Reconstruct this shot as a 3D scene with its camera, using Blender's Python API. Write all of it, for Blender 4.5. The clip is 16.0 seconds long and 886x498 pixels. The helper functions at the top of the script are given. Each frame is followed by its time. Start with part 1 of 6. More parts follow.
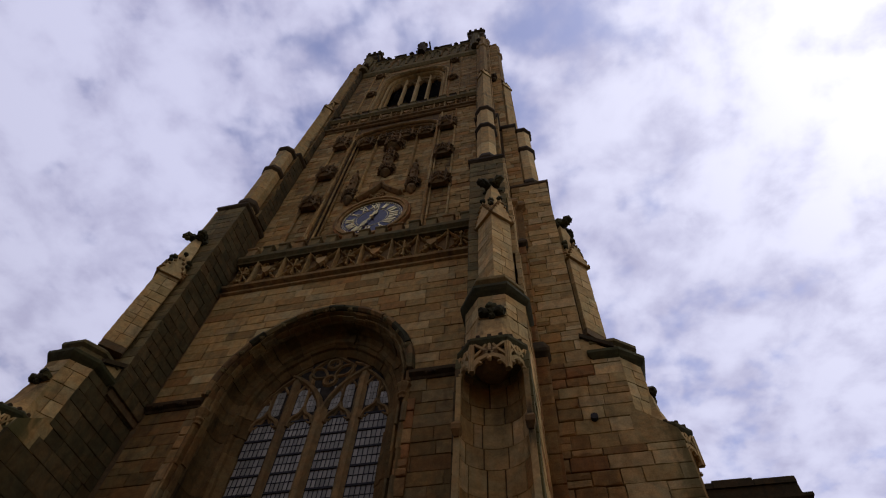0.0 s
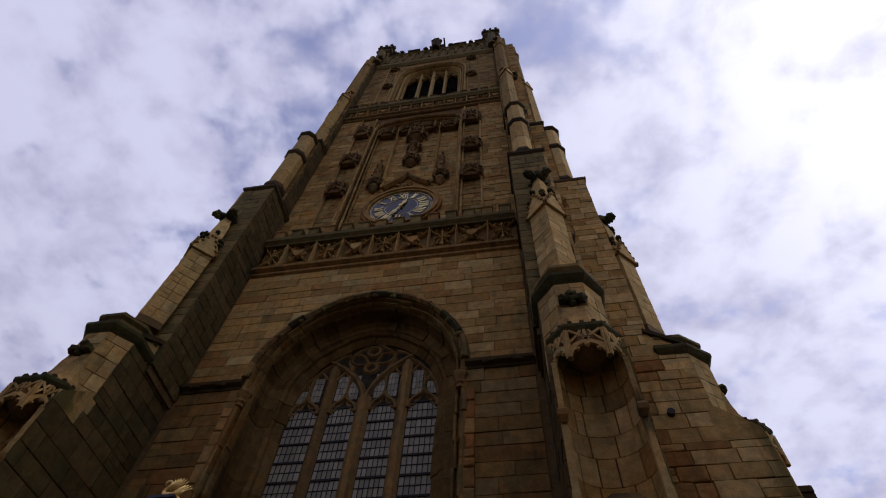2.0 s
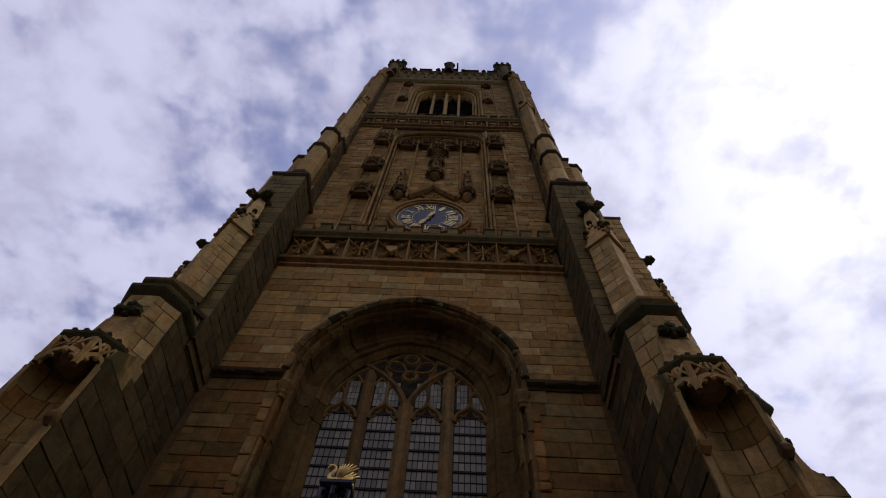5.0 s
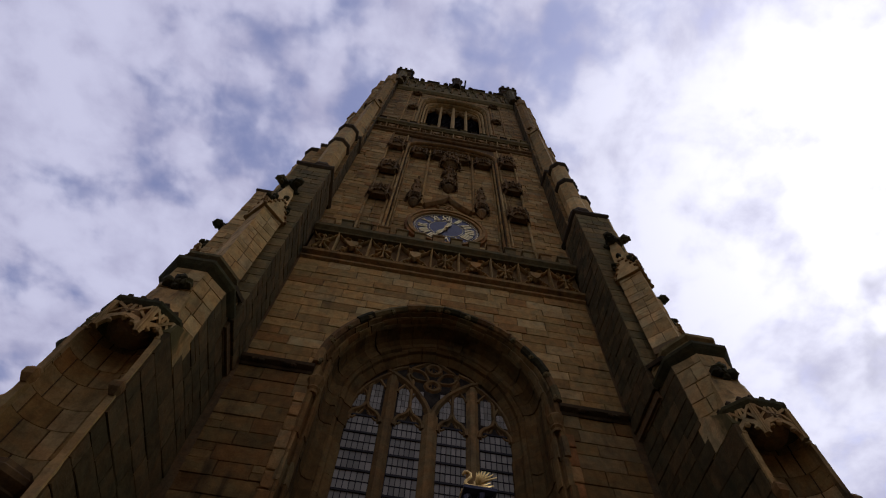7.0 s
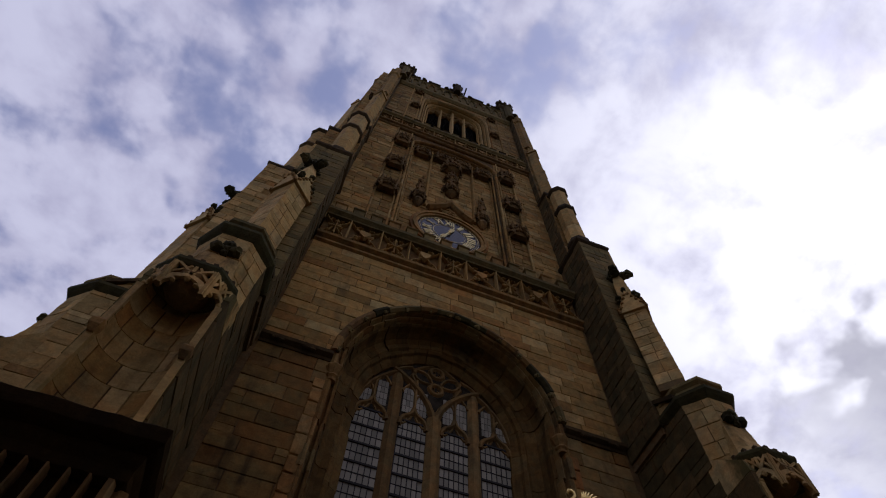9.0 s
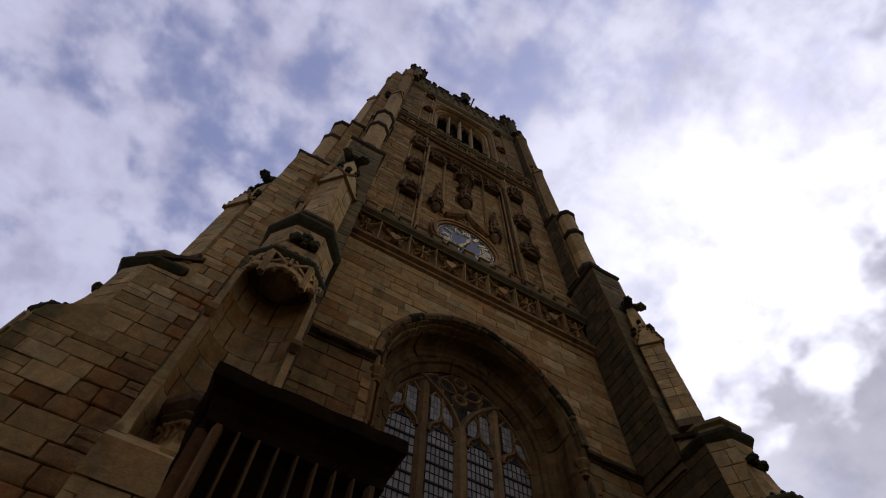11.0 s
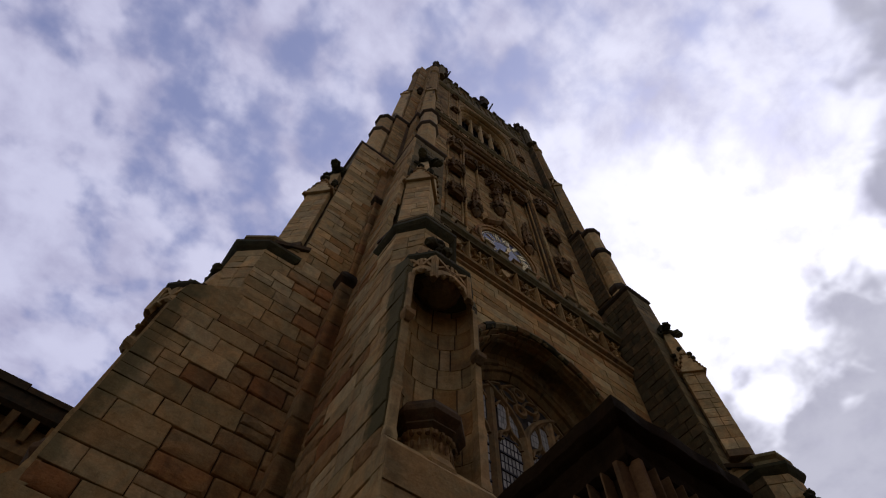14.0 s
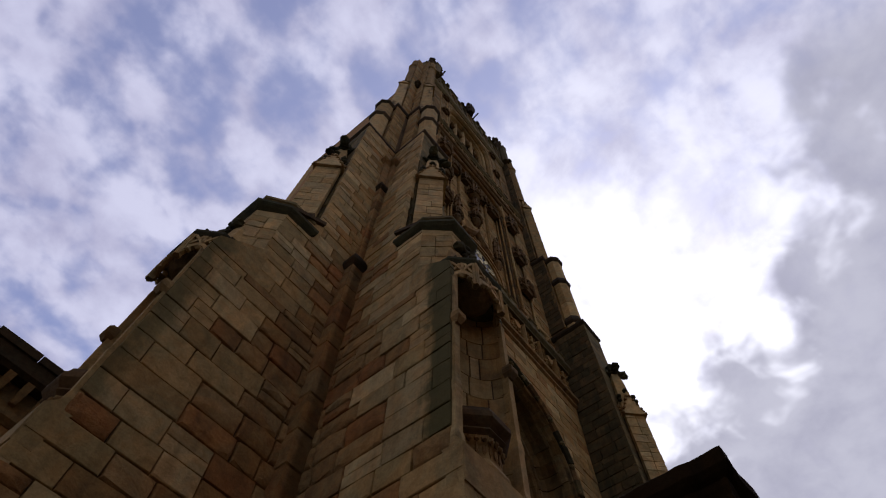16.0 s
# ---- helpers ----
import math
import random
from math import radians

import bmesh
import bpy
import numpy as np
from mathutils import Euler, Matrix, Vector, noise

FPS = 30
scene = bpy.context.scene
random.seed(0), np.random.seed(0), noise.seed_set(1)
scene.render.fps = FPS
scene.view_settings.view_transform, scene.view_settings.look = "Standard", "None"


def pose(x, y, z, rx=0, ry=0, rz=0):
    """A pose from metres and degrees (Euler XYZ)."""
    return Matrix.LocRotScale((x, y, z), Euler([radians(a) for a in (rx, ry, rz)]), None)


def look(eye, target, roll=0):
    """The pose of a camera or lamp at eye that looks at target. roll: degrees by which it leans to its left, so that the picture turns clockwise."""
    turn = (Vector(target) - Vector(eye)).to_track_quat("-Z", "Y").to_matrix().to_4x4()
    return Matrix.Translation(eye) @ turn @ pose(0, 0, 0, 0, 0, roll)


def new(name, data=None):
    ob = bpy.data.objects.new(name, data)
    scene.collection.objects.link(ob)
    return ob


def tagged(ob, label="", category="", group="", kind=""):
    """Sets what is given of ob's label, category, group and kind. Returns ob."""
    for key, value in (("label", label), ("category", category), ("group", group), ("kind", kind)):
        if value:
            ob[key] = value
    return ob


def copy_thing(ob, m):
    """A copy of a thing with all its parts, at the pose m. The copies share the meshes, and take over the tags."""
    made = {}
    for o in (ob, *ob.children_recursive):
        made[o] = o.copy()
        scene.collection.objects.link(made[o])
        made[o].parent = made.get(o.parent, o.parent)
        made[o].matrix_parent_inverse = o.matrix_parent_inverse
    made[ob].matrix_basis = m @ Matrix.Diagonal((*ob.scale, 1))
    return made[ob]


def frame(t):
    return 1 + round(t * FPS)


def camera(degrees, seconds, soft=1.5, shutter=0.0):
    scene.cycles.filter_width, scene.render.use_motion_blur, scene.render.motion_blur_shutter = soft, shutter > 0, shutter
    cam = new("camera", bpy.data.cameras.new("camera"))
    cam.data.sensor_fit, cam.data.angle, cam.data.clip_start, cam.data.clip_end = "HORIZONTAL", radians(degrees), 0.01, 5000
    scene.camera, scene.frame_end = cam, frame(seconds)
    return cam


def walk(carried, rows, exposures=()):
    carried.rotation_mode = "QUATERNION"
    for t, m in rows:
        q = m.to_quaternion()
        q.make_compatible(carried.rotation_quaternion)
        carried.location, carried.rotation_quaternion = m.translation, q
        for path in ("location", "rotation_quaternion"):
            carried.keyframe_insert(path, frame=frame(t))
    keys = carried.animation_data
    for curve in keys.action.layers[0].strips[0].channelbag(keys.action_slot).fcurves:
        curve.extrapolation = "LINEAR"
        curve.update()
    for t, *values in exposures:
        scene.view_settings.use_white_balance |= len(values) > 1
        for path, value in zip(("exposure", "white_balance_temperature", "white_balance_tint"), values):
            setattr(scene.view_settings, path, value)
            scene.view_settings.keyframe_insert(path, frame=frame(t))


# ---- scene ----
cam = camera(76.4, 16.0, soft=1.1)
METRES, EYE, TILT, LEAN, TURN = 15.0, 1.6, -0.12, -0.4, 16.7
START = (5.84, -8.8)
ROWS = [
    (0.0, 0.0, 0.0, 0.0, -3.91, 57.83, -2.47),
    (0.5, -0.0311, 0.0124, -0.0003, -4.39, 57.85, -2.38),
    (1.0, -0.0606, 0.0254, 0.0001, -4.95, 57.96, -2.32),
    (1.5, -0.0886, 0.0354, 0.0016, -5.71, 58.02, -2.26),
    (2.0, -0.1188, 0.0481, 0.0024, -7.41, 58.32, -2.2),
    (2.5, -0.1487, 0.0608, 0.0047, -8.8, 58.74, -2.11),
    (3.0, -0.1802, 0.0726, 0.005, -10.68, 59.32, -2.04),
    (3.5, -0.2068, 0.0861, 0.0057, -12.38, 60.11, -1.98),
    (4.0, -0.238, 0.1004, 0.0048, -14.36, 60.61, -1.9),
    (6.5, -0.3858, 0.1733, 0.0074, -23.92, 62.96, -1.57),
    (7.0, -0.4162, 0.1884, 0.0061, -26.62, 63.32, -1.51),
    (7.5, -0.4435, 0.2009, 0.0063, -29.31, 63.46, -1.42),
    (8.0, -0.471, 0.2175, 0.0048, -32.04, 63.58, -1.32),
    (8.5, -0.498, 0.23, 0.0052, -34.86, 63.67, -1.25),
    (9.0, -0.5247, 0.2479, 0.002, -37.55, 63.75, -1.13),
    (11.5, -0.658, 0.3391, -0.0038, -47.12, 64.23, -0.93),
    (12.0, -0.6841, 0.3605, -0.0044, -48.22, 64.2, -0.87),
    (12.5, -0.7056, 0.3823, -0.0056, -48.99, 64.11, -0.86),
    (13.0, -0.7305, 0.4037, -0.0068, -49.85, 64.03, -0.83),
    (13.5, -0.7481, 0.4239, -0.0069, -51.23, 63.95, -0.76),
    (14.0, -0.7677, 0.444, -0.0083, -53.05, 63.86, -0.72),
    (14.5, -0.7828, 0.4621, -0.0093, -56.45, 63.83, -0.66),
    (15.0, -0.7995, 0.4822, -0.0095, -60.62, 63.81, -0.54),
    (15.5, -0.8148, 0.5031, -0.0109, -64.64, 63.8, -0.46),
    (16.0, -0.8276, 0.5284, -0.0129, -67.55, 63.7, -0.42),
]
walk(cam, [(t, pose(START[0], START[1], EYE, TILT, LEAN, TURN) @ pose(METRES * x, METRES * y, METRES * z, 90 + pitch, roll, yaw)) for t, x, y, z, yaw, pitch, roll in ROWS],
     [(0.0, 0.04), (3.5, 0.05), (8.0, -0.13), (13.0, -0.10), (16.0, -0.03)])

# ---- world and light ----
def node(nt, kind, loc=(0, 0), **vals):
    n = nt.nodes.new(kind)
    for k, v in vals.items():
        if k in n.inputs:
            n.inputs[k].default_value = v
    return n


def math_node(nt, op, a, b=None, c=None, clamp=False):
    n = nt.nodes.new("ShaderNodeMath")
    n.operation, n.use_clamp = op, clamp
    for i, v in enumerate((a, b, c)):
        if v is None:
            continue
        if isinstance(v, (int, float)):
            n.inputs[i].default_value = v
        else:
            nt.links.new(v, n.inputs[i])
    return n.outputs[0]


def mix_col(nt, fac, a, b, blend="MIX"):
    n = nt.nodes.new("ShaderNodeMix")
    n.data_type, n.blend_type = "RGBA", blend
    for sock, v in ((n.inputs[0], fac), (n.inputs[6], a), (n.inputs[7], b)):
        if isinstance(v, (int, float)):
            sock.default_value = v
        elif isinstance(v, tuple):
            sock.default_value = (*v, 1.0)
        else:
            nt.links.new(v, sock)
    return n.outputs[2]


def ramp(nt, fac, lo, hi, smooth=True):
    n = nt.nodes.new("ShaderNodeMapRange")
    n.interpolation_type = "SMOOTHSTEP" if smooth else "LINEAR"
    n.inputs[1].default_value, n.inputs[2].default_value = lo, hi
    nt.links.new(fac, n.inputs[0])
    return n.outputs[0]


def noise_tex(nt, vec, scale, detail=5.0, rough=0.55, distort=0.0):
    n = nt.nodes.new("ShaderNodeTexNoise")
    n.inputs["Scale"].default_value = scale
    n.inputs["Detail"].default_value = detail
    n.inputs["Roughness"].default_value = rough
    n.inputs["Distortion"].default_value = distort
    if vec is not None:
        nt.links.new(vec, n.inputs["Vector"])
    return n.outputs[0]


SUN_WAY = Vector((0.66, 0.10, 0.745)).normalized()      # towards the bright patch in the cloud
SKY_OFFSET = (3.1, 7.4, 0.0)


def make_world():
    w = bpy.data.worlds.new("sky")
    scene.world = w
    w.use_nodes = True
    nt = w.node_tree
    nt.nodes.clear()
    out = nt.nodes.new("ShaderNodeOutputWorld")
    bg = nt.nodes.new("ShaderNodeBackground")
    nt.links.new(bg.outputs[0], out.inputs[0])
    sky = nt.nodes.new("ShaderNodeTexSky")
    sky.sky_type, sky.sun_disc = "NISHITA", False
    sky.sun_elevation = math.asin(SUN_WAY.z)
    sky.sun_rotation = math.atan2(SUN_WAY.x, SUN_WAY.y)
    tc = nt.nodes.new("ShaderNodeTexCoord")
    sep = nt.nodes.new("ShaderNodeSeparateXYZ")
    nt.links.new(tc.outputs["Generated"], sep.inputs[0])
    z = math_node(nt, "ADD", math_node(nt, "MAXIMUM", sep.outputs[2], 0.0), 0.22)
    comb = nt.nodes.new("ShaderNodeCombineXYZ")
    nt.links.new(math_node(nt, "DIVIDE", sep.outputs[0], z), comb.inputs[0])
    nt.links.new(math_node(nt, "DIVIDE", sep.outputs[1], z), comb.inputs[1])
    shift = nt.nodes.new("ShaderNodeVectorMath")
    shift.operation = "ADD"
    shift.inputs[1].default_value = SKY_OFFSET
    nt.links.new(comb.outputs[0], shift.inputs[0])
    p = shift.outputs[0]
    big = noise_tex(nt, p, 2.1, 2.0, 0.5, 0.2)
    mid = noise_tex(nt, p, 11.0, 3.0, 0.45, 0.2)
    fine = noise_tex(nt, p, 27.0, 4.0, 0.5, 0.15)
    dens = math_node(nt, "ADD", math_node(nt, "MULTIPLY", big, 0.30), math_node(nt, "ADD", math_node(nt, "MULTIPLY", mid, 0.50), math_node(nt, "MULTIPLY", fine, 0.20)))

    def toward_way(way):
        d = nt.nodes.new("ShaderNodeVectorMath")
        d.operation = "DOT_PRODUCT"
        d.inputs[1].default_value = Vector(way).normalized()
        nt.links.new(tc.outputs["Generated"], d.inputs[0])
        return d.outputs["Value"]

    # thin places and thick places in the cloud sheet
    for way, spread, amount in (((-0.35, 0.19, 0.92), 0.012, -0.055), ((-0.32, 0.34, 0.89), 0.016, -0.035), ((-0.14, 0.46, 0.87), 0.016, -0.03), ((-0.09, 0.27, 0.96), 0.008, -0.04), ((0.12, 0.17, 0.98), 0.010, -0.06), ((-0.12, 0.12, 0.98), 0.008, -0.04), ((0.20, 0.05, 0.98), 0.004, -0.06), ((0.25, 0.29, 0.92), 0.010, -0.03),
                                ((0.12, 0.35, 0.93), 0.010, 0.06), ((-0.66, 0.16, 0.73), 0.12, 0.12), ((-0.30, 0.66, 0.69), 0.09, 0.06), ((0.44, 0.50, 0.75), 0.16, 0.05)):
        dens = math_node(nt, "ADD", dens, math_node(nt, "MULTIPLY", ramp(nt, toward_way(way), 1 - spread, 1.0), amount))
    facing = toward_way(SUN_WAY)
    toward = math_node(nt, "MAXIMUM", facing, 0.0)
    wide = math_node(nt, "POWER", toward, 3.0)
    tight = math_node(nt, "POWER", toward, 12.0)
    cover = ramp(nt, math_node(nt, "ADD", dens, math_node(nt, "MULTIPLY", tight, 0.10)), 0.375, 0.555)
    shade = noise_tex(nt, p, 8.0, 6.0, 0.55, 0.2)
    lit = ramp(nt, math_node(nt, "ADD", math_node(nt, "ADD", math_node(nt, "MULTIPLY", shade, 0.5), math_node(nt, "MULTIPLY", dens, 0.5)), math_node(nt, "MULTIPLY", tight, 0.06)), 0.38, 0.62)
    blue = mix_col(nt, 1.0, sky.outputs[0], (0.080, 0.078, 0.098), "MULTIPLY")
    thin = mix_col(nt, 1.0, blue, (0.150, 0.150, 0.235), "ADD")
    cloud = mix_col(nt, lit, (0.41, 0.405, 0.595), (0.62, 0.625, 0.83))
    base = mix_col(nt, cover, thin, cloud)
    glow = mix_col(nt, 1.0, (0.54, 0.54, 0.50), math_node(nt, "ADD", math_node(nt, "MULTIPLY", wide, 0.30), tight), "MULTIPLY")
    total = mix_col(nt, 1.0, base, mix_col(nt, 1.0, glow, mix_col(nt, lit, (0.5, 0.5, 0.55), (1.0, 1.0, 1.0)), "MULTIPLY"), "ADD")
    # a grey rain cloud comes up beyond the bright patch
    bank = ramp(nt, math_node(nt, "ADD", toward_way((0.343, 0.147, 0.928)), math_node(nt, "MULTIPLY", math_node(nt, "SUBTRACT", mid, 0.5), 0.16)), 0.915, 0.872)
    side = math_node(nt, "MULTIPLY", ramp(nt, sep.outputs[0], 0.30, 0.45), ramp(nt, sep.outputs[1], 0.50, 0.22))
    grey = math_node(nt, "MULTIPLY", bank, side)
    total = mix_col(nt, math_node(nt, "MULTIPLY", grey, 0.9), total, mix_col(nt, lit, (0.40, 0.40, 0.51), (0.50, 0.50, 0.61)))
    # clouds away from the sun are duller
    away = ramp(nt, facing, -0.75, 0.35)
    total = mix_col(nt, away, mix_col(nt, 1.0, total, (0.66, 0.65, 0.62), "MULTIPLY"), total)
    nt.links.new(total, bg.inputs[0])
    bg.inputs[1].default_value = 1.0


make_world()
sun = new("sun", bpy.data.lights.new("sun", "SUN"))
sun.data.energy, sun.data.angle, sun.data.color = 0.6, radians(24), (1.0, 0.95, 0.88)
sun.matrix_world = look(SUN_WAY * 60, (0, 0, 0))


# ---- materials ----
def principled(name, rough=0.9, metal=0.0):
    m = bpy.data.materials.new(name)
    m.use_nodes = True
    nt = m.node_tree
    b = nt.nodes["Principled BSDF"]
    b.inputs["Roughness"].default_value, b.inputs["Metallic"].default_value = rough, metal
    return m, nt, b


def bump(nt, b, height, strength=0.5, dist=0.02):
    n = nt.nodes.new("ShaderNodeBump")
    n.inputs["Strength"].default_value, n.inputs["Distance"].default_value = strength, dist
    nt.links.new(height, n.inputs["Height"])
    nt.links.new(n.outputs[0], b.inputs["Normal"])


def world_pos(nt):
    return nt.nodes.new("ShaderNodeNewGeometry").outputs["Position"]


def stone_mat(name, tones, stain=0.5, stain_col=(0.03, 0.028, 0.018), relief=0.6, edge=0.0):
    """Sandstone; each block takes one of the tones, with grain, bedding and soot stains."""
    m, nt, b = principled(name, 0.92)
    b.inputs["Specular IOR Level"].default_value = 0.12
    geo = nt.nodes.new("ShaderNodeNewGeometry")
    info = nt.nodes.new("ShaderNodeObjectInfo")
    r = math_node(nt, "FRACT", math_node(nt, "ADD", math_node(nt, "MULTIPLY", info.outputs["Random"], 7.31), math_node(nt, "MULTIPLY", geo.outputs["Random Per Island"], 5.77)))
    cr = nt.nodes.new("ShaderNodeValToRGB")
    cr.color_ramp.interpolation = "CONSTANT"
    el = cr.color_ramp.elements
    n = len(tones)
    el[0].position, el[0].color = 0.0, (*tones[0], 1)
    el[1].position, el[1].color = 1.0 / n, (*tones[1], 1)
    for i in range(2, n):
        e = el.new(i / n)
        e.color = (*tones[i], 1)
    nt.links.new(r, cr.inputs[0])
    pos = geo.outputs["Position"]
    tone2 = math_node(nt, "FRACT", math_node(nt, "MULTIPLY", r, 13.7))
    base = mix_col(nt, 1.0, cr.outputs[0], mix_col(nt, tone2, (0.80, 0.79, 0.78), (1.15, 1.14, 1.13)), "MULTIPLY")
    grain = noise_tex(nt, pos, 34.0, 6.0, 0.7)
    mapn = nt.nodes.new("ShaderNodeMapping")
    mapn.inputs["Scale"].default_value = (1.2, 1.2, 9.0)
    nt.links.new(pos, mapn.inputs[0])
    bed = noise_tex(nt, mapn.outputs[0], 2.2, 5.0, 0.6, 0.6)
    blot = noise_tex(nt, pos, 1.1, 6.0, 0.62, 0.4)
    patch = noise_tex(nt, pos, 2.3, 5.0, 0.6, 0.8)
    base = mix_col(nt, 1.0, base, mix_col(nt, ramp(nt, patch, 0.34, 0.66), (1.10, 0.98, 0.86), (0.86, 0.93, 0.95)), "MULTIPLY")
    base = mix_col(nt, 1.0, base, mix_col(nt, ramp(nt, noise_tex(nt, pos, 5.5, 6.0, 0.65, 0.5), 0.3, 0.7), (0.78, 0.76, 0.73), (1.17, 1.17, 1.15)), "MULTIPLY")
    base = mix_col(nt, 1.0, base, mix_col(nt, ramp(nt, grain, 0.2, 0.8, False), (0.72, 0.72, 0.72), (1.2, 1.2, 1.2)), "MULTIPLY")
    base = mix_col(nt, math_node(nt, "MULTIPLY", ramp(nt, bed, 0.48, 0.72), 0.14), base, mix_col(nt, 1.0, base, (0.62, 0.52, 0.45), "MULTIPLY"))
    mapd = nt.nodes.new("ShaderNodeMapping")
    mapd.inputs["Scale"].default_value = (2.6, 2.6, 0.35)
    nt.links.new(pos, mapd.inputs[0])
    drip = noise_tex(nt, mapd.outputs[0], 1.3, 5.0, 0.6, 0.2)
    dirt = ramp(nt, math_node(nt, "ADD", math_node(nt, "MULTIPLY", drip, 0.55), math_node(nt, "MULTIPLY", blot, 0.45)), 0.50, 0.68)
    base = mix_col(nt, math_node(nt, "MULTIPLY", dirt, stain), base, stain_col)
    if edge:
        # algae that has crept in from the weather edges of the buttresses
        sep = nt.nodes.new("ShaderNodeSeparateXYZ")
        nt.links.new(pos, sep.inputs[0])
        ragged = math_node(nt, "MULTIPLY", math_node(nt, "SUBTRACT", math_node(nt, "ADD", math_node(nt, "MULTIPLY", drip, 0.6), math_node(nt, "MULTIPLY", patch, 0.4)), 0.5), 1.3)
        front = ramp(nt, math_node(nt, "SUBTRACT", ragged, sep.outputs[1]), 1.98, 2.26)
        side = math_node(nt, "MULTIPLY", ramp(nt, math_node(nt, "ADD", math_node(nt, "ABSOLUTE", sep.outputs[0]), ragged), 7.40, 7.85), 0.75)
        base = mix_col(nt, math_node(nt, "MULTIPLY", math_node(nt, "MAXIMUM", front, side), edge), base, (0.072, 0.064, 0.020))
    nt.links.new(base, b.inputs["Base Color"])
    h = math_node(nt, "ADD", math_node(nt, "MULTIPLY", grain, 0.35), math_node(nt, "ADD", math_node(nt, "MULTIPLY", bed, 0.18), math_node(nt, "MULTIPLY", noise_tex(nt, pos, 7.0, 5.0, 0.6), 0.6)))
    bump(nt, b, h, relief, 0.03)
    return m


BUFF = [(0.339, 0.209, 0.067), (0.368, 0.238, 0.084), (0.285, 0.172, 0.054), (0.348, 0.216, 0.071), (0.312, 0.167, 0.05), (0.383, 0.265, 0.105), (0.299, 0.19, 0.064)]
RUST = [(0.300, 0.168, 0.054), (0.310, 0.156, 0.050), (0.262, 0.144, 0.047), (0.318, 0.190, 0.067), (0.292, 0.136, 0.043), (0.304, 0.176, 0.061), (0.316, 0.194, 0.073)]
PALE = [(0.435, 0.300, 0.122), (0.392, 0.264, 0.102), (0.455, 0.320, 0.138), (0.355, 0.236, 0.088)]
ashlar_mat = stone_mat("buff_sandstone", BUFF, 0.45)
rust_mat = stone_mat("rust_sandstone", RUST, 0.5, relief=1.0)
# stained stone; tones cut to 0.60 to paint in the shade low on the tower
lower_shade_mat = stone_mat("stained_shaded_lower_sandstone", [tuple(0.60 * c for c in t) for t in BUFF[:6] + RUST[:1]], 0.85, (0.040, 0.027, 0.012), 0.9)
pale_mat = stone_mat("pale_sandstone", PALE, 0.38)
carved_mat = stone_mat("carved_sandstone", [(0.250, 0.150, 0.052), (0.280, 0.172, 0.064), (0.210, 0.126, 0.044)], 0.6, relief=0.9)
stained_mat = stone_mat("stained_sandstone", PALE, 0.95, (0.030, 0.026, 0.014))
sooty_mat = stone_mat("sooty_stone", [(0.056, 0.037, 0.015), (0.070, 0.046, 0.019), (0.044, 0.030, 0.013)], 0.75, (0.020, 0.017, 0.009), 0.9)
moss_mat = stone_mat("mossy_stone", [(0.150, 0.112, 0.042), (0.175, 0.130, 0.050), (0.125, 0.096, 0.037)], 0.6, (0.040, 0.040, 0.018), 0.9)
tracery_mat = stone_mat("weathered_tracery_stone", [(0.200, 0.128, 0.050), (0.225, 0.145, 0.058), (0.175, 0.112, 0.044)], 0.6)
algae_mat = stone_mat("algae_edged_sandstone", PALE, 0.5, (0.042, 0.036, 0.016), 0.7, edge=0.9)
finial_mat = stone_mat("mossy_black_stone", [(0.050, 0.046, 0.018), (0.064, 0.058, 0.022), (0.040, 0.036, 0.015)], 0.6, (0.020, 0.020, 0.009), 0.9)
pedestal_mat = stone_mat("brown_weathered_stone", [(0.105, 0.066, 0.026), (0.125, 0.078, 0.031)], 0.6)
# damp green stone, darkened further to paint in the shade of the inward sides
damp_shade_mat = stone_mat("damp_green_shaded_sandstone", [(0.102, 0.073, 0.029), (0.090, 0.066, 0.026), (0.120, 0.082, 0.033), (0.082, 0.061, 0.024)], 0.85, (0.036, 0.034, 0.014), 0.8)
# buff tones scaled to 0.74, with stronger stains
upper_mat = stone_mat("darker_stained_upper_sandstone", [tuple(0.74 * c for c in t) for t in BUFF], 0.7, (0.040, 0.034, 0.017), 0.8)
# sooty carved stone, with the deep shadows of the carving in its colour too
canopy_mat = stone_mat("sooty_shaded_carved_stone", [(0.190, 0.116, 0.044), (0.165, 0.101, 0.039), (0.140, 0.086, 0.034)], 0.7, (0.022, 0.018, 0.010), 0.9)
# buff at 0.42: the shade inside the arch put into the colour, plus stains
reveal_shade_mat = stone_mat("shaded_reveal_stone", [tuple(0.42 * c for c in t) for t in BUFF[:4]], 0.8, (0.030, 0.020, 0.009), 0.9)
mortar_mat = stone_mat("dark_mortar", [(0.120, 0.078, 0.034), (0.145, 0.094, 0.041)], 0.6)


def plain_mat(name, col, rough, metal=0.0, vary=0.25, scale=9.0, rel=0.2):
    m, nt, b = principled(name, rough, metal)
    pos = world_pos(nt)
    n = noise_tex(nt, pos, scale, 6.0, 0.65)
    lo, hi = tuple(c * (1 - vary) for c in col), tuple(min(1.0, c * (1 + vary)) for c in col)
    nt.links.new(mix_col(nt, ramp(nt, n, 0.3, 0.7), lo, hi), b.inputs["Base Color"])
    bump(nt, b, noise_tex(nt, pos, scale * 4, 4.0, 0.6), rel, 0.01)
    return m


